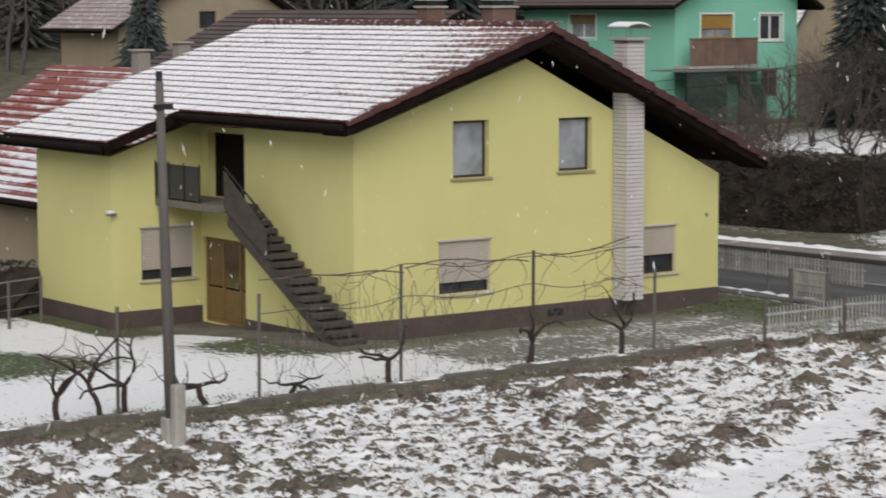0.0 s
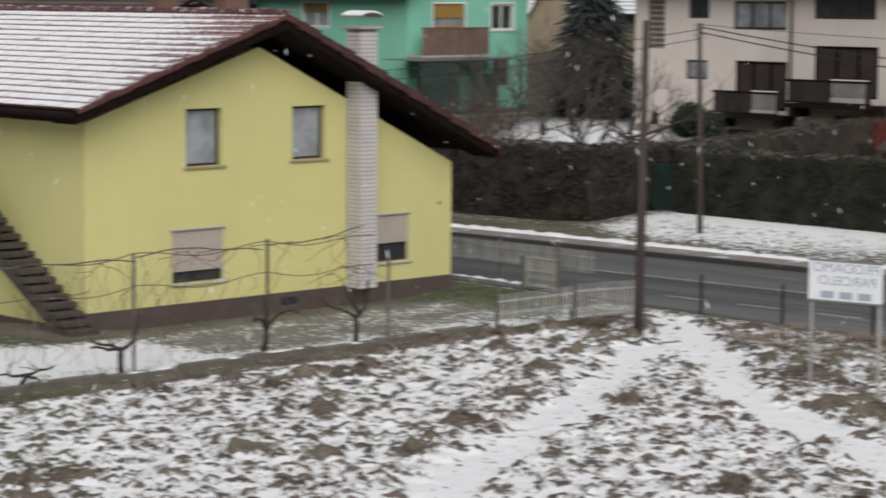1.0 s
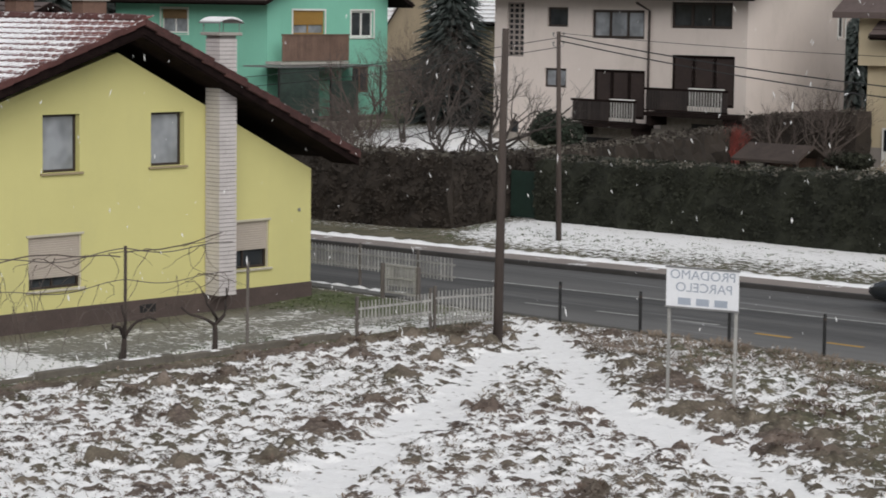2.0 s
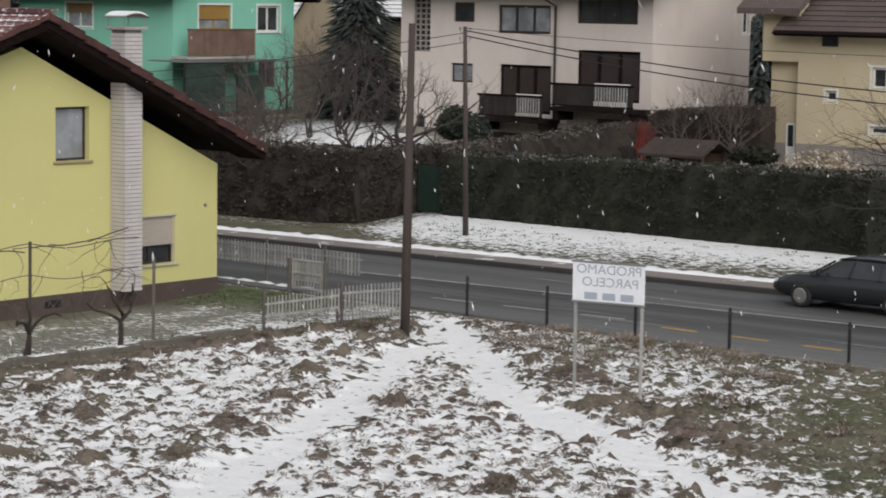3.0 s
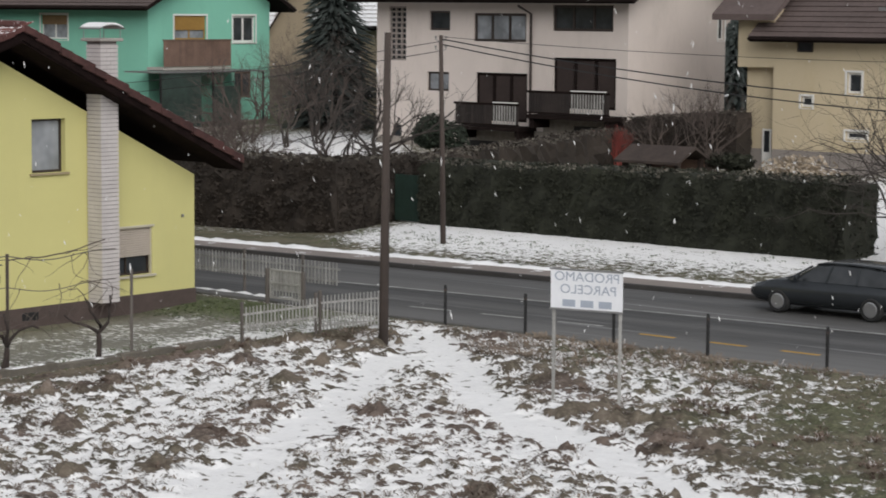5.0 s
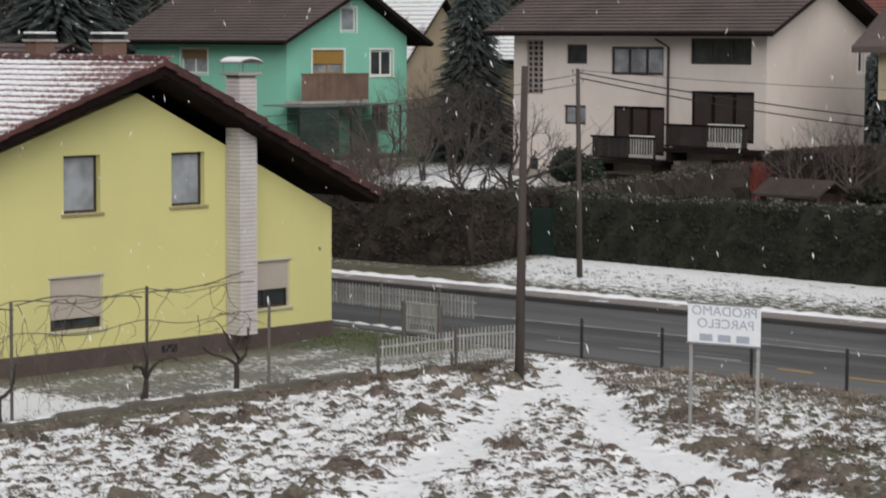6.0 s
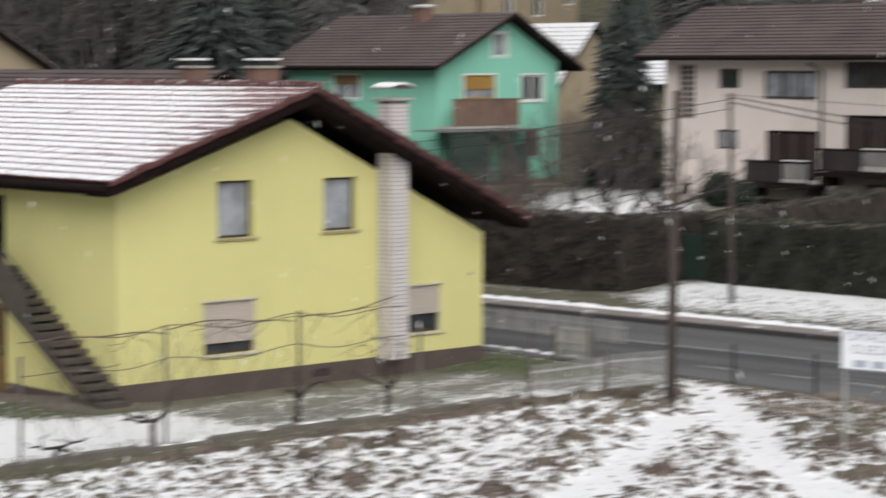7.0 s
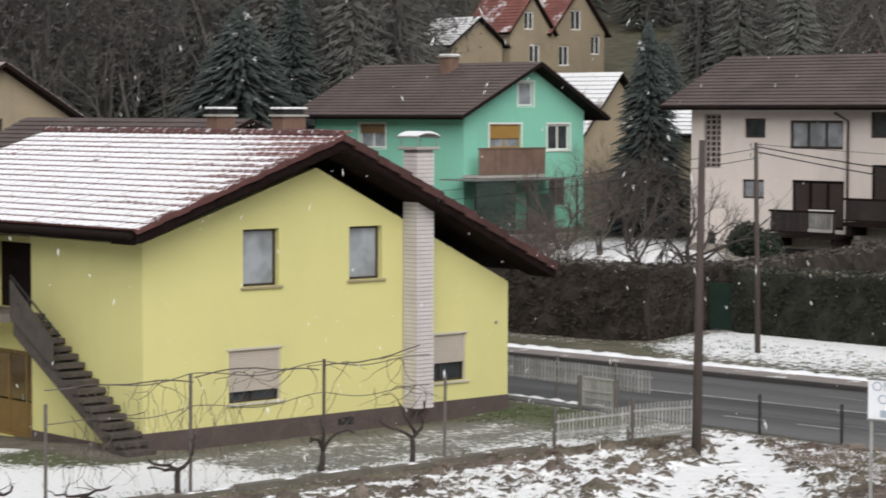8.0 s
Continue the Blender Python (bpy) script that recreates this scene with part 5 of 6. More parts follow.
picket_fence("worn white picket fence across the yard end", (6.9, -6.5), (9.3, -6.55), 0.86, 0.30, 0.115, 2.4)
picket_fence("worn white picket fence leaning by the wooden pole", (9.42, -6.56), (11.3, -7.0), 0.90, 0.08, 0.105, 1.85)
picket_fence("worn white picket fence beside the road", (14.1, 14.0), (14.1, -2.8), 1.0, 0.40, 0.13, 2.2)
# small open gate with a pale sheet behind its bars
gt_ = thing("garden_gate", (12.8, -2.1, 0), "small white metal garden gate between grey posts", "gate")
fg = Matrix.Translation((12.8, -2.72, 0.0)) @ FACE_X
part("gate_frame", frame_bm(fg, 0.08, 1.22, 0.14, 0.92, 0.05, 0.0, 0.04, (), (0.55,)), FENCEPAINT, gt_)
part("sheet", fbox(fg, 0.14, 1.16, 0.045, 0.055, 0.34, 0.88), FENCEPAINT, gt_, "pale worn sheet")
for k in range(9):
    part("bar", fbox(fg, 0.17 + 0.115 * k, 0.20 + 0.115 * k, 0.008, 0.032, 0.195, 0.865), FENCEPAINT, gt_)
for s_ in (0.0, 1.30):
    gp = thing("gate_post", (12.82, -2.72 + s_, 0), "weathered grey gate post beside the small gate", "gate post", "gate posts")
    part("body", fbox(fg, s_ - 0.05, s_ + 0.05, -0.05, 0.06, -0.2, 0.92, 0.02), GREYPOLE, gp)

# ---- wire fence left of the house ----
wf = thing("wire_fence", (-4.0, 9.3, -0.35), "grey post and rail wire fence beside the house", "fence")
for qx, qy in ((-3.2, 9.6), (-4.3, 9.2), (-5.9, 8.6), (-7.5, 8.0)):
    bm = bmesh.new()
    tube(bm, [(qx, qy, -0.6), (qx, qy, 0.85)], 0.04, 6)
    part("post", bm, GREYPOLE, wf)
for zz in (0.82, 0.45, 0.1):
    bm = bmesh.new()
    tube(bm, [(-3.2, 9.6, zz), (-7.5, 8.0, zz)], 0.02 if zz > 0.8 else 0.008, 5)
    part("rail", bm, GREYMETAL, wf)

# ---- bollards along the road ----
first = None
for yy in (-7.5, -10.0, -12.6, -15.2, -18.27, -21.4):
    if first is None:
        first = thing("bollard", (12.85, yy, 0), "slim black metal bollard at the road edge", "bollard", "roadside bollards")
        bm = bmesh.new()
        tube(bm, [(12.85, yy, -0.3), (12.85, yy, 0.95), (12.85, yy, 0.99)], [0.038, 0.038, 0.028], 10)
        part("shaft", bm, BLACKMETAL, first)
        bm = bmesh.new()
        tube(bm, [(12.85, yy, 0.84), (12.85, yy, 0.88)], 0.042, 10)
        part("ring", bm, POLEWOOD, first)
    else:
        copy_thing(first, Matrix.Translation((12.85, yy, 0)))

# ---- for-sale board, seen from its back with the lettering showing through ----
sb = thing("sale_sign", (5.83, -17.1, 0), "white translucent sale board on two pale posts", "sign")
A, B = Vector((5.64, -16.35, 0)), Vector((5.96, -17.74, 0))
d_ = (B - A).normalized()
ang = math.atan2(d_.y, d_.x)
SM = Matrix.Translation(A) @ Matrix.Rotation(ang, 4, "Z")
BL = (B - A).length
bm = bmesh.new()
box(bm, -0.06, BL + 0.04, 0.0, 0.02, 1.90, 2.70, 0.004, SM)
bd = part("board", bm, mat("translucent_white_board", (0.80, 0.81, 0.84), 0.5, 0.05, 1.0, 8, 0.05), sb)
for s in (0.0, BL - 0.02):
    bm = bmesh.new()
    box(bm, s - 0.03, s + 0.03, 0.024, 0.07, -0.3, 2.72, 0.005, SM)
    part("post", bm, FENCEPAINT, sb)
bm = bmesh.new()
box(bm, -0.08, BL + 0.06, -0.012, -0.002, 2.675, 2.71, 0, SM)
box(bm, -0.08, BL + 0.06, -0.012, -0.002, 1.89, 1.925, 0, SM)
part("trim", bm, GREYMETAL, sb)
LETTER = mat("faded_blue_lettering", (0.36, 0.40, 0.47), 0.7, 0.1)


def letters(words, s_mid, z, size):
    cu = bpy.data.curves.new("words", "FONT")
    cu.body, cu.size, cu.align_x, cu.extrude = words, size, "CENTER", 0.001
    tmp = bpy.data.objects.new("words", cu)
    me = bpy.data.meshes.new_from_object(tmp)
    bpy.data.objects.remove(tmp)
    # mirrored: the lettering faces the road
    m_ = SM @ Matrix.Translation((s_mid, -0.004, z)) @ Matrix.Rotation(math.pi / 2, 4, "X") @ Matrix.Diagonal((-1.10, 1, 1, 1))
    me.transform(m_)
    me.transform(Matrix.Translation(-origin_of(sb)))
    me.materials.append(LETTER)
    ob = new("lettering", me)
    ob.parent = bd


letters("PRODAMO", BL / 2, 2.47, 0.255)
letters("PARCELO", BL / 2 + 0.03, 2.225, 0.255)
for k in range(3):
    part("unreadable_line", fbox(SM, 0.20 + 0.385 * k, 0.47 + 0.385 * k, -0.006, -0.002, 1.965, 2.10), LETTER, bd)


# ---- trees ----
def branch_data(rng, p, d, length, r, depth, out_v, out_f, spread=0.6, up=0.06, sides=5, min_r=0.006):
    """Recursive tapered limbs collected as plain mesh data."""
    n_ = 4
    pts = [Vector(p)]
    d = Vector(d).normalized()
    for _ in range(n_):
        d = (d + Vector(rng.normal(size=3)) * 0.14 + Vector((0, 0, up))).normalized()
        pts.append(pts[-1] + d * (length / n_))
    base = len(out_v)
    for i, q in enumerate(pts):
        a, b = pts[max(i - 1, 0)], pts[min(i + 1, n_)]
        w = (b - a).normalized()
        s = w.cross(Vector((0.3, 0.2, 1)) if abs(w.z) < 0.9 else Vector((1, 0, 0))).normalized()
        t = w.cross(s)
        rr = r * (1 - 0.45 * i / n_)
        for k in range(sides):
            c_ = q + (s * math.cos(2 * math.pi * k / sides) + t * math.sin(2 * math.pi * k / sides)) * rr
            out_v.append((c_.x, c_.y, c_.z))
    for i in range(n_):
        for k in range(sides):
            out_f.append((base + i * sides + k, base + i * sides + (k + 1) % sides, base + (i + 1) * sides + (k + 1) % sides, base + (i + 1) * sides + k))
    if depth == 0 or r < min_r:
        return
    kids = 3 if depth > 1 else 4
    for i in range(kids):
        q = pts[rng.randint(2, n_ + 1)]
        ax = Vector(rng.normal(size=3))
        dd = (d + ax.normalized() * spread * rng.uniform(0.7, 1.3)).normalized()
        branch_data(rng, q, dd, length * rng.uniform(0.6, 0.8), r * rng.uniform(0.42, 0.58), depth - 1, out_v, out_f, spread, up, max(3, sides - 1), min_r)


def bare_tree(label, x, y, h, seed, stems=3, spread=0.65, depth=4, r=0.13, lean=(0, 0), z=None, name="tree", group="bare trees", twig_mat=None, bark=None):
    rng = np.random.RandomState(seed)
    z = float(ground_height(x, y)) if z is None else z
    t = thing(name, (x, y, z), label, name, group)
    tv, tf, cv, cf = [], [], [], []
    h = h / 1.25
    for k in range(stems):
        d = Vector((lean[0] + rng.uniform(-0.5, 0.5), lean[1] + rng.uniform(-0.5, 0.5), 1.0)).normalized()
        p = Vector((x, y, z - 0.2)) + Vector((rng.uniform(-0.15, 0.15), rng.uniform(-0.15, 0.15), 0))
        branch_data(rng, p, d, h * 0.42, r, 0, tv, tf, spread, 0.05, 7)
        tip = Vector(tv[-1])
        for _ in range(4):
            dd = (d + Vector(rng.normal(size=3)).normalized() * spread).normalized()
            q = p.lerp(tip, rng.uniform(0.55, 1.0))
            branch_data(rng, q, dd, h * 0.34, r * 0.55, depth - 1, cv, cf, spread, 0.04, 5, 0.003)
    part_data("trunk", tv, tf, bark or BARK, t, smooth=True)
    tagged(part_data("crown", cv, cf, twig_mat or TWIG, t), kind="stuff")
    return t


def conifer_data(rng, h, r, levels, per, wide=0.6):
    """Drooping branches of needle clumps round a stem, as mesh data on the origin."""
    v, f = [], []
    for i in range(levels):
        q = i / levels
        z = h * (0.08 + 0.92 * q)
        rad = r * (1 - q) ** 0.85 * rng.uniform(0.8, 1.1) + 0.12
        for k in range(per):
            a = 2 * math.pi * (k + rng.rand()) / per
            L = rad * rng.uniform(0.65, 1.15)
            ca, sa = math.cos(a), math.sin(a)
            for j in range(5):
                e = (j + 0.6) / 5 * L
                zz = z - 0.28 * e - 0.05 * e * e / max(r, 1) + rng.uniform(-0.1, 0.1) * h / 10
                w = (0.22 + 0.16 * (1 - j / 5)) * (0.35 + 0.3 * rad) * rng.uniform(0.5, 1.1) * wide
                px, py = ca * e, sa * e
                b = len(v)
                tip = L / 5 * 1.5
                v += [(px - sa * w, py + ca * w, zz - 0.25 * w), (px + sa * w, py - ca * w, zz - 0.25 * w), (px + ca * tip, py + sa * tip, zz - 0.35 * tip), (px - ca * tip * 0.5, py - sa * tip * 0.5, zz + 0.18)]
                f += [(b, b + 2, b + 3), (b + 1, b + 3, b + 2)]
    return np.array(v), np.array(f)


def spruce(label, x, y, z, h, r, seed, material=None, levels=50, per=15):
    rng = np.random.RandomState(seed)
    t = thing("spruce_tree", (x, y, z), label, "tree", "spruces")
    bm = bmesh.new()
    tube(bm, [(x, y, z - 0.5), (x, y, z + h * 0.5), (x, y, z + h * 0.96)], [0.022 * h, 0.014 * h, 0.02], 8)
    part("trunk", bm, BARK, t)
    v, f = conifer_data(rng, h, r, levels, per)
    tagged(part_data("crown", v + np.array((x, y, z)), f, material or NEEDLES, t), kind="stuff")


spruce("broad dark spruce with snow-dusted boughs", 45.3, 56.8, 1.4, 12.2, 6.8, 1, None, 70, 22)
spruce("blue-green spruce dusted with snow between the houses", 54.6, 35.2, 1.6, 10.8, 2.7, 2, None, 60, 17)
spruce("dark spruce beside the shed", 66.0, 44.5, 2.4, 9.6, 3.0, 5)
spruce("dark pointed spruce behind the red roof", 19.2, 44.0, 0.8, 8.2, 2.4, 3)
# added tree, stands in for a dark shape of unclear kind
spruce("added spruce filling the dark gap behind the cream house", 67.0, 19.3, 2.2, 5.2, 3.2, 6)
spruce("tall dark spruce at the wood edge", 56.5, 66.5, 3.0, 13.0, 3.4, 4)

bare_tree("bare many-stemmed garden tree behind the hedge", 35.2, 16.6, 5.4, 11, 2, 0.75, 4, 0.115, (-0.25, 0.1), z=0.9, twig_mat=DARKTWIG, bark=DARKTWIG)
bare_tree("spreading bare fruit tree by the pink house", 36.6, 16.6, 6.2, 12, 2, 1.0, 4, 0.125, (0.35, -0.35), z=0.9, twig_mat=DARKTWIG, bark=DARKTWIG)
bare_tree("bare shrub-like tree below the mint house", 33.0, 19.6, 4.0, 13, 3, 0.7, 4, 0.08, z=0.8)
bare_tree("bare shrub-like tree below the mint house", 34.0, 22.0, 4.4, 14, 4, 0.7, 4, 0.09, z=0.8)
bare_tree("twiggy bare tree by the mint house corner", 46.0, 32.5, 5.2, 15, 4, 0.6, 4, 0.07)
bare_tree("dense twiggy bare tree between the houses", 45.6, 29.9, 5.4, 16, 3, 0.75, 4, 0.07, bark=DARKTWIG)
bare_tree("dense twiggy bare tree between the houses", 47.5, 29.6, 6.0, 17, 4, 0.75, 4, 0.07, bark=DARKTWIG, twig_mat=DARKTWIG)
bare_tree("dense twiggy bare tree between the houses", 50.0, 32.0, 6.6, 27, 3, 0.7, 5, 0.07, bark=DARKTWIG)
bare_tree("slender bare shrub by the pink gable", 48.6, 8.8, 4.6, 18, 5, 0.6, 4, 0.05)
bare_tree("slender bare shrub by the pink gable", 48.0, 10.4, 3.6, 19, 4, 0.6, 4, 0.045)
bare_tree("bare fruit tree with reaching branches on the bank", 30.8, -11.9, 8.2, 20, 3, 0.95, 4, 0.07, (-0.1, 0.5), twig_mat=DARKTWIG, bark=DARKTWIG)
bare_tree("bare fruit tree with reaching branches on the bank", 33.6, -10.9, 8.6, 21, 3, 1.0, 4, 0.07, (0.0, 0.45), twig_mat=DARKTWIG, bark=DARKTWIG)
bare_tree("thin bare bush by the snowy bank", 30.0, -11.2, 2.4, 26, 4, 0.8, 4, 0.025, name="shrub", group="garden shrubs")
bare_tree("low tangle of red-stemmed shrub", 47.0, 12.0, 2.3, 22, 7, 0.6, 4, 0.03, name="shrub", group="garden shrubs", twig_mat=REDSHRUB, bark=REDSHRUB)
bare_tree("low brown garden shrub", 46.5, 9.6, 1.6, 23, 6, 0.7, 4, 0.03, name="shrub", group="garden shrubs")
bare_tree("low brown garden shrub", 46.0, 7.0, 1.7, 24, 6, 0.7, 4, 0.03, name="shrub", group="garden shrubs")


def bush(label, x, y, r, h, seed, material, n_pts=2600, size=0.13, z=None):
    rng = np.random.RandomState(seed)
    z = float(ground_height(x, y)) if z is None else z
    t = thing("bush", (x, y, z), label, "bush", "garden shrubs")
    bm = bmesh.new()
    for k in range(6):
        a = rng.uniform(0, 6.28)
        tube(bm, [(x, y, z - 0.1), (x + 0.4 * r * math.cos(a), y + 0.4 * r * math.sin(a), z + h * 0.6)], [0.03, 0.012], 5)
    part("stems", bm, BARK, t)
    lobes = [(rng.uniform(-0.4, 0.4) * r, rng.uniform(-0.4, 0.4) * r, h * rng.uniform(0.4, 0.68), r * rng.uniform(0.5, 0.75)) for _ in range(6)]

    def sample():
        lx, ly, lz, lr = lobes[rng.randint(6)]
        d = rng.normal(size=3)
        d /= np.linalg.norm(d)
        q = lr * rng.uniform(0.6, 1.06)
        return x + lx + d[0] * q, y + ly + d[1] * q, z + max(0.05, lz + d[2] * q * 0.62 * h / (2 * r) * 1.4)
    v, f = clumps(n_pts, sample, size, rng)
    tagged(part_data("leaves", v, f, material, t), kind="stuff")


bush("round dark evergreen bush by the pink house", 45.6, 20.6, 1.2, 2.3, 31, mat("evergreen_bush_leaves", (0.022, 0.032, 0.020), 0.9, 0.5, 0.8, 9, 0.0), 4200)
bush("straw-coloured shrub with snow behind the hedge", 36.5, -3.3, 1.5, 2.5, 32, STRAW, 3200, 0.10)
bush("low evergreen shrub in the garden", 46.8, 6.4, 0.9, 1.0, 33, HEDGELEAF, 1500)

# garden shelter with a low brown roof
sh = thing("garden_shelter", (45.2, 8.6, 1.0), "small wooden garden shelter with low brown roof", "shelter")
for qx, qy in ((44.3, 9.7), (45.9, 9.7), (44.3, 7.2), (45.9, 7.2)):
    bm = bmesh.new()
    box(bm, qx - 0.09, qx + 0.09, qy - 0.09, qy + 0.09, 0.6, 1.86)
    part("post", bm, DARKFRAME, sh)
bm = bmesh.new()
roof_slab(bm, 43.9, 1.80, 45.1, 2.38, 6.9, 10.0, 0.1)
roof_slab(bm, 46.3, 1.80, 45.1, 2.38, 6.9, 10.0, 0.1)
part("roof", bm, mat("mossy_dark_shelter_roof", (0.050, 0.036, 0.030), 0.9, 0.4, 1.5, 10, 0.4), sh)
# added panel, darkens the open back under the roof
bm = bmesh.new()
box(bm, 46.0, 46.06, 7.1, 9.8, 0.6, 1.80)
part("back_panel", bm, BROWNWOOD, sh)
# dark green gate in the hedge gap
GATEGREEN = mat("dull_green_gate_paint", (0.013, 0.030, 0.022), 0.6, 0.3, 1.5, 12, 0.2)
gt = thing("garden_gate", (29.6, 8.4, 0.4), "dark green metal garden gate between hedges", "gate")
for k in range(9):
    bm = bmesh.new()
    box(bm, 29.6, 29.63, 7.80 + 0.130 * k, 7.92 + 0.130 * k, 0.40, 2.0)
    part("bar", bm, GATEGREEN, gt)
bm = bmesh.new()
box(bm, 29.635, 29.66, 7.78, 8.98, 1.6, 1.68)
box(bm, 29.635, 29.66, 7.78, 8.98, 0.6, 0.68)
part("frame", bm, GATEGREEN, gt)


# ---- wooded hillside ----
def forest(name, label, protos, count, d0, d1, a0, a1, seed, material, scale):
    rng = np.random.RandomState(seed)
    vs, fs, base = [], [], 0
    for k in range(count):
        d, a = rng.uniform(d0, d1), radians(rng.uniform(a0, a1))
        x, y = EYE[0] + d * math.sin(a), EYE[1] + d * math.cos(a)
        if any(lo < math.degrees(a) < hi and d < far for lo, hi, far in ((41.5, 48.0, 212), (48.0, 50.5, 160), (53.0, 60.5, 188))):
            continue
        v, f = protos[rng.randint(len(protos))]
        s, th = rng.uniform(*scale), rng.uniform(0, 6.28)
        c_, s_ = math.cos(th), math.sin(th)
        w = np.stack([(v[:, 0] * c_ - v[:, 1] * s_) * s + x, (v[:, 0] * s_ + v[:, 1] * c_) * s + y, v[:, 2] * s + float(ground_height(x, y)) - 0.3], 1)
        vs.append(w)
        fs.append(f + base)
        base += len(v)
    v, f = np.concatenate(vs), np.concatenate(fs)
    me = bpy.data.meshes.new(name)
    me.from_pydata(v.tolist(), [], f.tolist())
    me.materials.append(material)
    tagged(new(name, me), label, "trees", kind="stuff")


frng = np.random.RandomState(5)
cons = [conifer_data(frng, 15, 3.0, 30, 10, 0.42) for _ in range(4)]
bares = []
for k in range(5):
    tv, tf = [], []
    branch_data(frng, (0, 0, 0), (0, 0, 1), 8.0, 0.16, 0, tv, tf, 0.5, 0.1, 4)
    branch_data(frng, (0, 0, 7.5), (0, 0, 1), 7.0, 0.11, 3, tv, tf, 0.65, 0.05, 3, 0.01)
    branch_data(frng, (0, 0, 5.5), (0.5, 0.3, 1), 6.0, 0.08, 3, tv, tf, 0.6, 0.05, 3, 0.01)
    branch_data(frng, (0, 0, 4.5), (-0.5, 0.3, 1), 6.0, 0.08, 3, tv, tf, 0.6, 0.05, 3, 0.01)
    tf = [(a, b, c) for a, b, c, d in tf] + [(a, c, d) for a, b, c, d in tf]
    # twig clumps veil the trunks, adding to the look of haze
    twv, twf = clumps(420, lambda: (frng.normal() * 1.9, frng.normal() * 1.9, 4.0 + 12.0 * frng.beta(2.2, 1.8)), 0.34, frng, 0.16)
    bares.append((np.concatenate([np.array(tv), twv]), np.concatenate([np.array(tf), twf + len(tv)])))
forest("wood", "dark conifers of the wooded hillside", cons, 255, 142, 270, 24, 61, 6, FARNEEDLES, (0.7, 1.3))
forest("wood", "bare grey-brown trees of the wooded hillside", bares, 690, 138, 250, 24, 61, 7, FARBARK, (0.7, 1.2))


# ---- estate car on the far lane ----
CARPAINT = mat("dark_grey_car_paint", (0.042, 0.047, 0.052), 0.25, 0.1, 1.0, 30, 0.0, metal=0.4)
TYRE = mat("black_rubber", (0.018, 0.018, 0.018), 0.9, 0.2, 4, 40, 0.1)
RIM = mat("silver_rim", (0.40, 0.40, 0.41), 0.35, 0.1, 4, 20, 0.0, metal=0.8)
CARGLASS = glass_mat("tinted_car_glass", (0.03, 0.033, 0.036), 0.05)


def loft(bm, sections):
    rings = [[bm.verts.new(p) for p in s] for s in sections]
    n_ = len(rings[0])
    for a, b in zip(rings, rings[1:]):
        for k in range(n_):
            bm.faces.new((a[k], a[(k + 1) % n_], b[(k + 1) % n_], b[k]))
    bm.faces.new(rings[0][::-1])
    bm.faces.new(rings[-1])


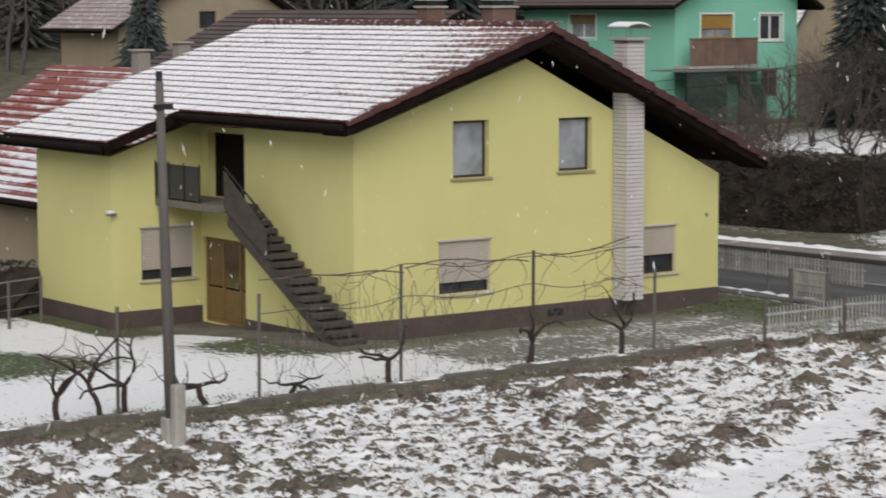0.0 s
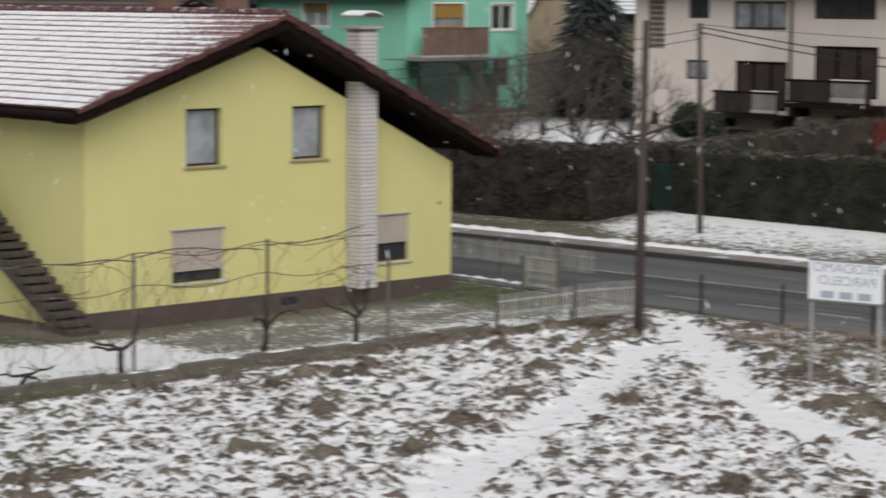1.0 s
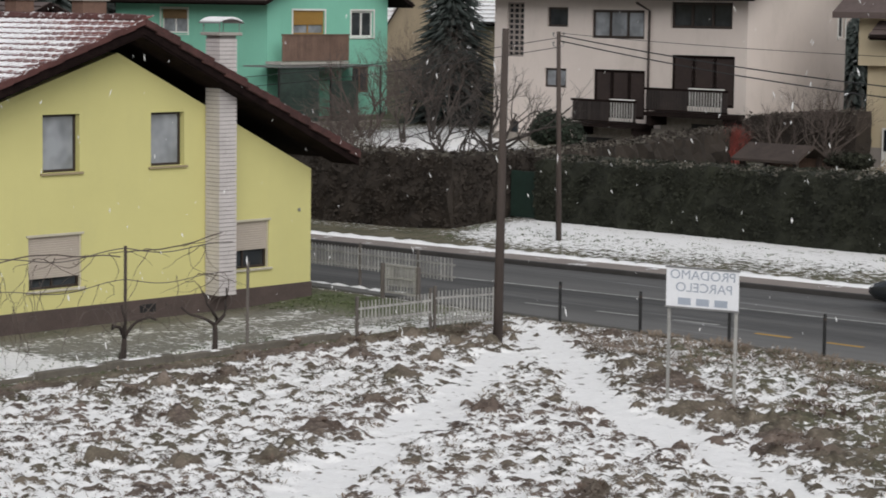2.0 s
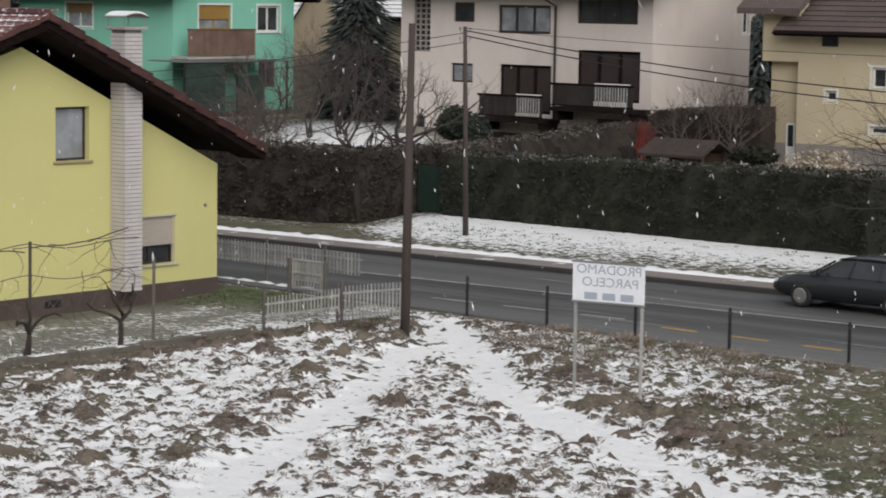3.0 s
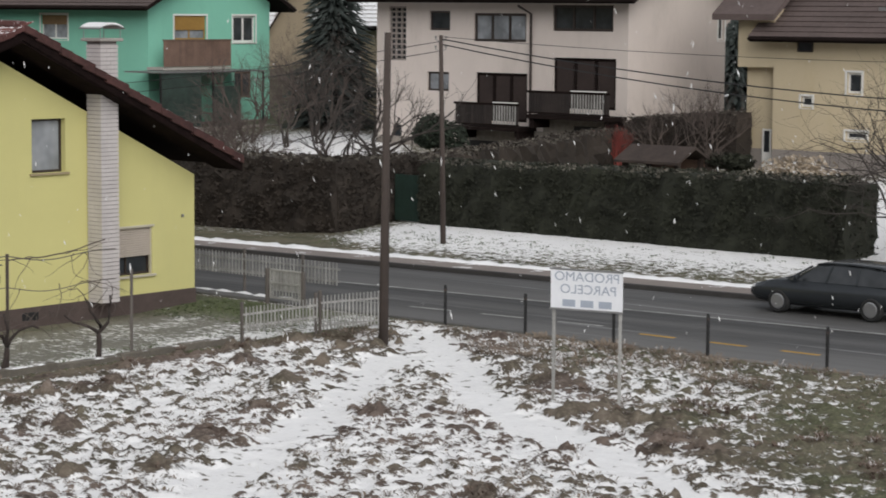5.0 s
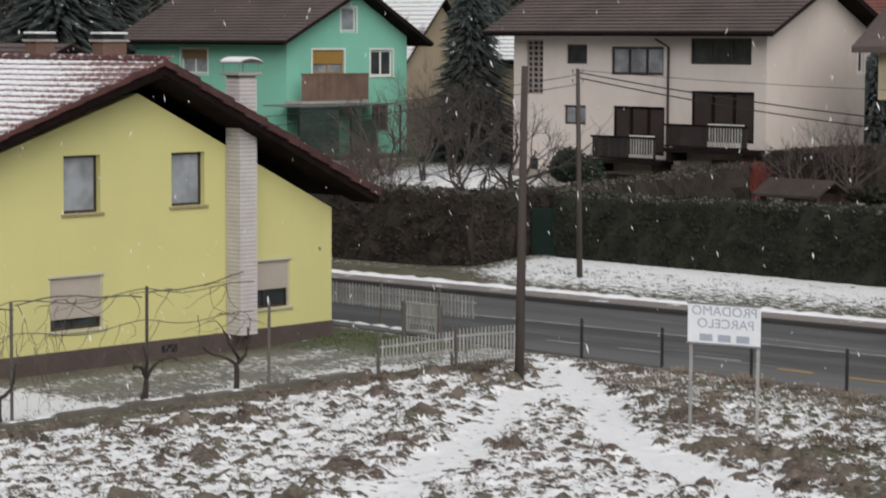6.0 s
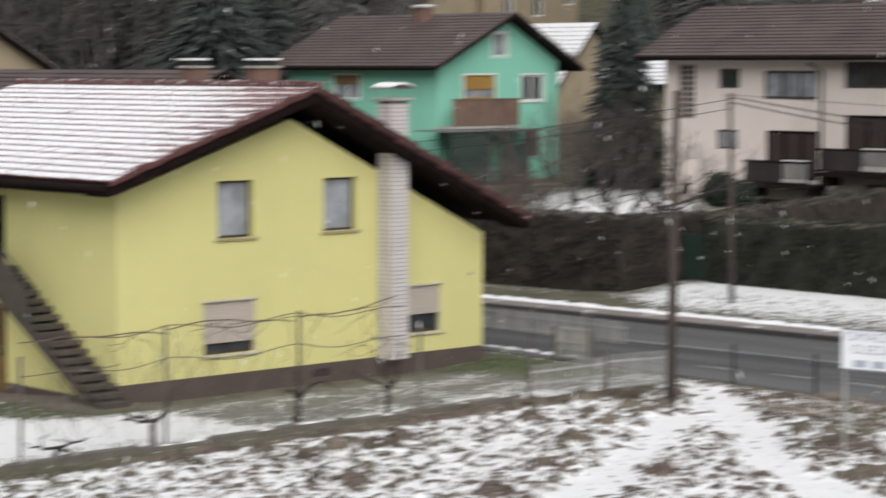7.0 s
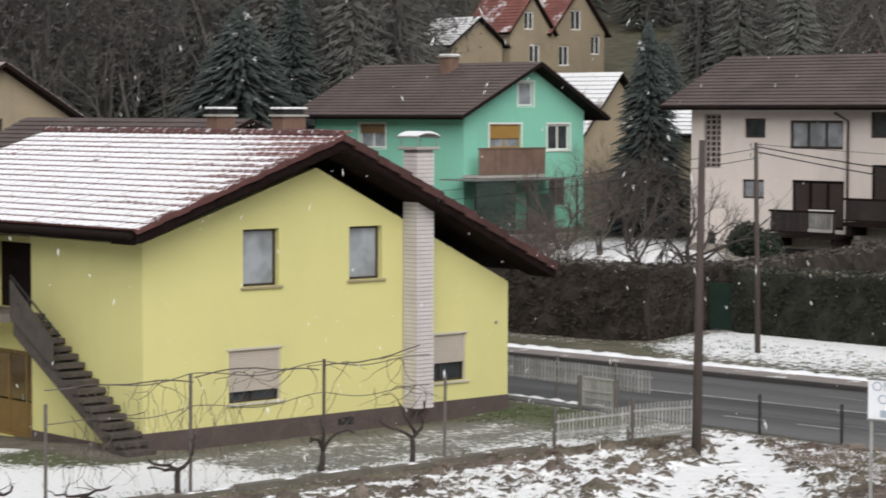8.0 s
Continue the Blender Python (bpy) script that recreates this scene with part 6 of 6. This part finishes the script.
def estate_car(x, y, label):
    """An estate car that heads along +y; x is its middle, y its tail."""
    t = thing("car", (x, y, 0.0), label, "car")
    # y from the tail, sill height, shoulder height, half width
    st = [(0.0, 0.42, 0.85, 0.74), (0.12, 0.30, 0.90, 0.82), (0.9, 0.24, 0.91, 0.87), (2.2, 0.22, 0.89, 0.88), (3.2, 0.23, 0.86, 0.88), (3.9, 0.25, 0.82, 0.85), (4.3, 0.30, 0.70, 0.78), (4.5, 0.38, 0.58, 0.66)]
    secs = []
    for d, zl, zs, w in st:
        zm = (zl + zs) / 2
        secs.append([(x - w * 0.88, y + d, zl), (x - w, y + d, zm - 0.05), (x - w * 0.99, y + d, zm + 0.10), (x - w * 0.90, y + d, zs), (x + w * 0.90, y + d, zs), (x + w * 0.99, y + d, zm + 0.10), (x + w, y + d, zm - 0.05), (x + w * 0.88, y + d, zl)])
    bm = bmesh.new()
    loft(bm, secs)
    body = part("body", bm, CARPAINT, t, smooth=True)
    cab = [(0.10, 0.88, 0.89, 0.76), (0.45, 0.88, 1.28, 0.64), (1.2, 0.88, 1.35, 0.64), (2.1, 0.88, 1.35, 0.64), (2.55, 0.87, 1.30, 0.64), (3.35, 0.82, 0.86, 0.72)]
    bm = bmesh.new()
    loft(bm, [[(x - 0.80, y + d, zl), (x - w, y + d, zt - 0.05), (x - w * 0.86, y + d, zt), (x + w * 0.86, y + d, zt), (x + w, y + d, zt - 0.05), (x + 0.80, y + d, zl)] for d, zl, zt, w in cab])
    part("cabin", bm, CARGLASS, t, smooth=False)
    bm = bmesh.new()
    loft(bm, [[(x - w, y + d, z), (x - w * 0.8, y + d, z + 0.035), (x + w * 0.8, y + d, z + 0.035), (x + w, y + d, z)] for d, z, w in ((0.40, 1.25, 0.58), (0.75, 1.325, 0.62), (1.6, 1.355, 0.63), (2.3, 1.34, 0.62), (2.62, 1.28, 0.58))])
    part("roof_panel", bm, CARPAINT, t, smooth=True)
    for d0, d1 in ((0.42, 0.28), (1.30, 1.30), (2.08, 2.18), (2.66, 3.30)):
        for sx in (-1, 1):
            bm = bmesh.new()
            tube(bm, [(x + sx * 0.655, y + d0, 1.30 if d0 < 2.6 else 1.26), (x + sx * 0.815, y + d1, 0.88)], 0.03, 6)
            part("pillar", bm, CARPAINT, t)
    for d in (0.85, 3.55):
        for sx in (-1, 1):
            bm = bmesh.new()
            cx = x + sx * 0.80
            tube(bm, [(cx - sx * 0.10, y + d, 0.31), (cx + sx * 0.03, y + d, 0.31), (cx + sx * 0.09, y + d, 0.31)], [0.31, 0.31, 0.27], 20)
            wheel = part("wheel", bm, TYRE, t)
            bm = bmesh.new()
            tube(bm, [(cx + sx * 0.091, y + d, 0.31), (cx + sx * 0.10, y + d, 0.31)], [0.20, 0.17], 16)
            part("rim", bm, RIM, wheel)
    for sx in (-1, 1):
        bm = bmesh.new()
        box(bm, x + sx * 0.66 - 0.14, x + sx * 0.66 + 0.14, y - 0.02, y + 0.25, 0.68, 0.88, 0.02)
        part("tail_light", bm, mat("red_lamp_glass", (0.45, 0.02, 0.02), 0.2, 0.1), t)
        bm = bmesh.new()
        box(bm, x + sx * 0.58 - 0.14, x + sx * 0.58 + 0.14, y + 4.22, y + 4.42, 0.56, 0.68, 0.02)
        part("headlight", bm, mat("clear_lamp_glass", (0.6, 0.6, 0.62), 0.1, 0.1), t)
        bm = bmesh.new()
        box(bm, x + sx * 0.92 - 0.09, x + sx * 0.92 + 0.09, y + 2.92, y + 3.04, 0.92, 1.04, 0.02)
        part("wing_mirror", bm, CARPAINT, t)
    bm = bmesh.new()
    box(bm, x - 0.26, x + 0.26, y - 0.012, y + 0.01, 0.50, 0.61)
    part("number_plate", bm, WHITEPAINT, t)


estate_car(21.3, -15.85, "dark grey estate car driving on the wet road")


# ---- grass in the field and on the verges ----
def tufts(name, label, count, x0, x1, y0, y1, seed, material, h, keep, blades=16, spread=0.20, droop=1.9):
    rng = np.random.RandomState(seed)
    px, py = rng.uniform(x0, x1, count), rng.uniform(y0, y1, count)
    ok = keep(px, py, rng)
    px, py = px[ok], py[ok]
    pz = ground_height(px, py) + np.where((px < 12.6) & (py < -6.3), (1 - track_cover(px, py)) * (0.16 * tussock(px, py) + 0.07 * clods(px, py)), 0)
    n_ = len(px) * blades
    bx, by, bz = (np.repeat(q, blades) for q in (px, py, pz))
    a = rng.uniform(0, 2 * np.pi, n_)
    hh = h * rng.uniform(0.5, 1.2, n_)
    r = spread * np.sqrt(rng.rand(n_))
    ox, oy = bx + r * np.cos(a), by + r * np.sin(a)
    b = a + rng.uniform(-0.7, 0.7, n_)
    w = 0.011 * rng.uniform(0.6, 1.5, n_)
    tx, ty = ox + np.cos(b) * hh * droop, oy + np.sin(b) * hh * droop
    v = np.stack([np.stack([ox - np.sin(b) * w, oy + np.cos(b) * w, bz - 0.03], 1), np.stack([ox + np.sin(b) * w, oy - np.cos(b) * w, bz - 0.03], 1),
                  np.stack([(ox + tx) / 2 + np.sin(b) * w * 0.8, (oy + ty) / 2 - np.cos(b) * w * 0.8, bz + hh * 0.62], 1), np.stack([(ox + tx) / 2 - np.sin(b) * w * 0.8, (oy + ty) / 2 + np.cos(b) * w * 0.8, bz + hh * 0.62], 1),
                  np.stack([tx, ty, bz + hh * 0.55], 1)], 1).reshape(-1, 3)
    k = np.arange(n_) * 5
    me = bpy.data.meshes.new(name)
    me.from_pydata(v.tolist(), [], np.stack([k, k + 1, k + 2, k + 3], 1).tolist() + np.stack([k + 3, k + 2, k + 4], 1).tolist())
    me.materials.append(material)
    tagged(new(name, me), label, "grass", kind="stuff")


tufts("dry_grass", "dry brown grass tussocks poking through the snow", 9000, -18, 12.6, -29, -6.3, 1, DRYGRASS, 0.055,
      lambda x, y, r: (clods(x, y) > 0.35) & (tussock(x, y) < 0.2) & (track_cover(x, y) < 0.2), 12, 0.13)
tufts("dry_grass", "shaggy brown grass on the hummocks of the field", 5200, -18, 12.6, -29, -6.3, 8, BROWNGRASS, 0.085,
      lambda x, y, r: (tussock(x, y) > 0.25) & (track_cover(x, y) < 0.3), 26, 0.16, 1.5)
tufts("dry_grass", "scattered dry grass stems in the snow", 1200, -18, 12.6, -29, -6.3, 2, DRYGRASS, 0.08,
      lambda x, y, r: (track_cover(x, y) < 0.3), 9)
tufts("dry_grass", "tall dry grass along the field edge", 1000, 4.0, 12.7, -26, -6.5, 3, DRYGRASS, 0.17,
      lambda x, y, r: (track_cover(x, y) < 0.2) & (x > 9.5) & (value_noise(x, y, 0.6, 51) > 0.55), 24, 0.28)
tufts("green_grass", "short green winter grass in the yard and by the kerb", 3200, -16, 12.6, -6.4, 0.0, 4, GREENGRASS, 0.06,
      lambda x, y, r: (x > 9.5) & (y > -5) | (r.rand(len(x)) < 0.35) & (y < -4.6), 8)
tufts("green_grass", "short grass on the roadside bank", 900, 24.3, 29.3, -18, 8, 5, GREENGRASS, 0.04,
      lambda x, y, r: r.rand(len(x)) > (x - 24.3) / 5, 8)


# ---- roof tiles of the yellow house: snow lies on each course, red edges stay bare ----
def tile_material():
    m, n, l, b = nodes_of("red_tile_under_snow")
    p = position(n)
    s = n.new("ShaderNodeSeparateXYZ")
    l.new(p, s.inputs[0])
    run = math_node(n, l, "MULTIPLY_ADD", s.outputs[0], 1.0592 / COURSE, 0.87 * 1.0592 / COURSE)
    up = math_node(n, l, "FRACT", run)
    along = ramp(n, l, math_node(n, l, "ADD", s.outputs[1], math_node(n, l, "MULTIPLY", s.outputs[0], -0.62)), -4.7, 0.4)
    blot = noise_node(n, l, p, 1.1, 6, 0.75, (1, 0.55, 1))
    fine = noise_node(n, l, p, 8.0, 4, 0.7)
    lim = math_node(n, l, "MULTIPLY_ADD", along, -1.28, 1.04)
    k = math_node(n, l, "ADD", up, math_node(n, l, "MULTIPLY_ADD", blot, 2.6, -1.30))
    k = math_node(n, l, "ADD", k, math_node(n, l, "MULTIPLY_ADD", fine, 1.0, -0.50))
    k = math_node(n, l, "SUBTRACT", k, lim)
    snow = math_node(n, l, "MULTIPLY", ramp(n, l, k, -0.04, 0.20), ramp(n, l, up_facing(n, l), 0.35, 0.65))
    rnd = n.new("ShaderNodeObjectInfo").outputs["Random"]
    red = mix(n, l, rnd, (0.12, 0.038, 0.032), (0.22, 0.072, 0.056))
    red = mix(n, l, ramp(n, l, fine, 0.35, 0.7), red, (0.11, 0.045, 0.04))
    l.new(mix(n, l, snow, red, (0.82, 0.82, 0.835)), b.inputs["Base Color"])
    b.inputs["Roughness"].default_value = 0.75
    bump_to(n, l, b, math_node(n, l, "ADD", fine, snow), 0.4, 0.03)
    return m


COURSE, WIDE = 0.368, 0.302
TILE = tile_material()
tl = math.hypot(1, SL)
ux_, uz_ = 1 / tl, SL / tl


def tile_bm(bm, m=None):
    """One tile: raised roll at its side, thick lower lip, tucked under the next course."""
    prof = [(0.0, 0.012), (0.03, 0.034), (0.07, 0.014), (WIDE - 0.004, 0.010)]
    lo = [bm.verts.new((0.0, a, h + 0.040)) for a, h in prof]
    hi = [bm.verts.new((COURSE + 0.03, a, h + 0.004)) for a, h in prof]
    bt = [bm.verts.new((0.0, a, 0.002)) for a, h in (prof[0], prof[-1])]
    for k in range(3):
        bm.faces.new((lo[k], lo[k + 1], hi[k + 1], hi[k]))
    bm.faces.new((bt[0], bt[1], lo[3], lo[2], lo[1], lo[0]))
    bm.faces.new((bt[0], lo[0], hi[0]))
    bm.faces.new((bt[1], hi[3], lo[3]))
    vs = lo + hi + bt
    if m:
        bmesh.ops.transform(bm, matrix=m, verts=vs)


def on_slope(d, y, j=0.0):
    """Frame of a tile at d metres up the slope from x = -0.87."""
    x, z = -0.87 + ux_ * d, 5.135 + uz_ * d
    rot = Matrix(((ux_, 0, -uz_, 0), (0, 1, 0, 0), (uz_, 0, ux_, 0), (0, 0, 0, 1)))
    return Matrix.Translation((x, y, z)) @ rot @ Matrix.Rotation(j, 4, "Y")


bm = bmesh.new()
tile_bm(bm)
tile_me = bpy.data.meshes.new("roof_tile")
bm.to_mesh(tile_me)
bm.free()
tile_me.materials.append(TILE)
rows_up = int(5.98 * tl / COURSE)
trng = np.random.RandomState(9)
restv, restf, count = [], [], 0
pv = np.array([v.co for v in tile_me.vertices])
pf = [tuple(q.vertices) for q in tile_me.polygons]
for r in range(-6, rows_up + 1):
    y = -1.02 if r >= 0 else 6.42
    while y < 12.15:
        m_ = on_slope(r * COURSE, y, trng.uniform(-0.012, 0.012)) @ Matrix.Translation((0, 0, trng.uniform(0, 0.006)))
        if r >= 0 and y < 4.1 and count < 300:
            ob = new("roof_tile", tile_me)
            ob.parent = house
            ob.matrix_local = m_
            count += 1
        else:
            b0 = len(restv)
            restv += [tuple(m_ @ Vector(q)) for q in pv]
            restf += [tuple(b0 + i for i in q) for q in pf]
        y += WIDE
tagged(part_data("roof_tiles", restv, restf, TILE, house), kind="stuff")


# ---- falling snow ----
srng = np.random.RandomState(12)
n_ = 760
sd = srng.uniform(9, 46, n_) ** 1.0
sa = np.radians(srng.uniform(22, 64, n_))
se = np.radians(srng.uniform(-12.5, 3.5, n_))
pos = np.stack([EYE[0] + sd * np.sin(sa), EYE[1] + sd * np.cos(sa), EYE[2] + sd * np.tan(se)], 1)
pos = pos[pos[:, 2] > 0.6]
fl_v, fl_f = [], []
for p3 in pos:
    r_, L_ = srng.uniform(0.003, 0.006), srng.uniform(0.010, 0.030)
    tilt = srng.uniform(-0.35, 0.35)
    b0 = len(fl_v)
    fl_v += [(p3[0] + tilt * L_, p3[1] - tilt * L_, p3[2] + L_), (p3[0] - tilt * L_, p3[1] + tilt * L_, p3[2] - L_)]
    fl_v += [(p3[0] + r_, p3[1], p3[2]), (p3[0], p3[1] + r_, p3[2]), (p3[0] - r_, p3[1], p3[2]), (p3[0], p3[1] - r_, p3[2])]
    for i in range(4):
        j = (i + 1) % 4
        fl_f += [(b0, b0 + 2 + i, b0 + 2 + j), (b0 + 1, b0 + 2 + j, b0 + 2 + i)]
tagged(part_data("snowflakes", fl_v, fl_f, SNOW), "sparse white flakes of falling snow in the air", "snow", kind="stuff")
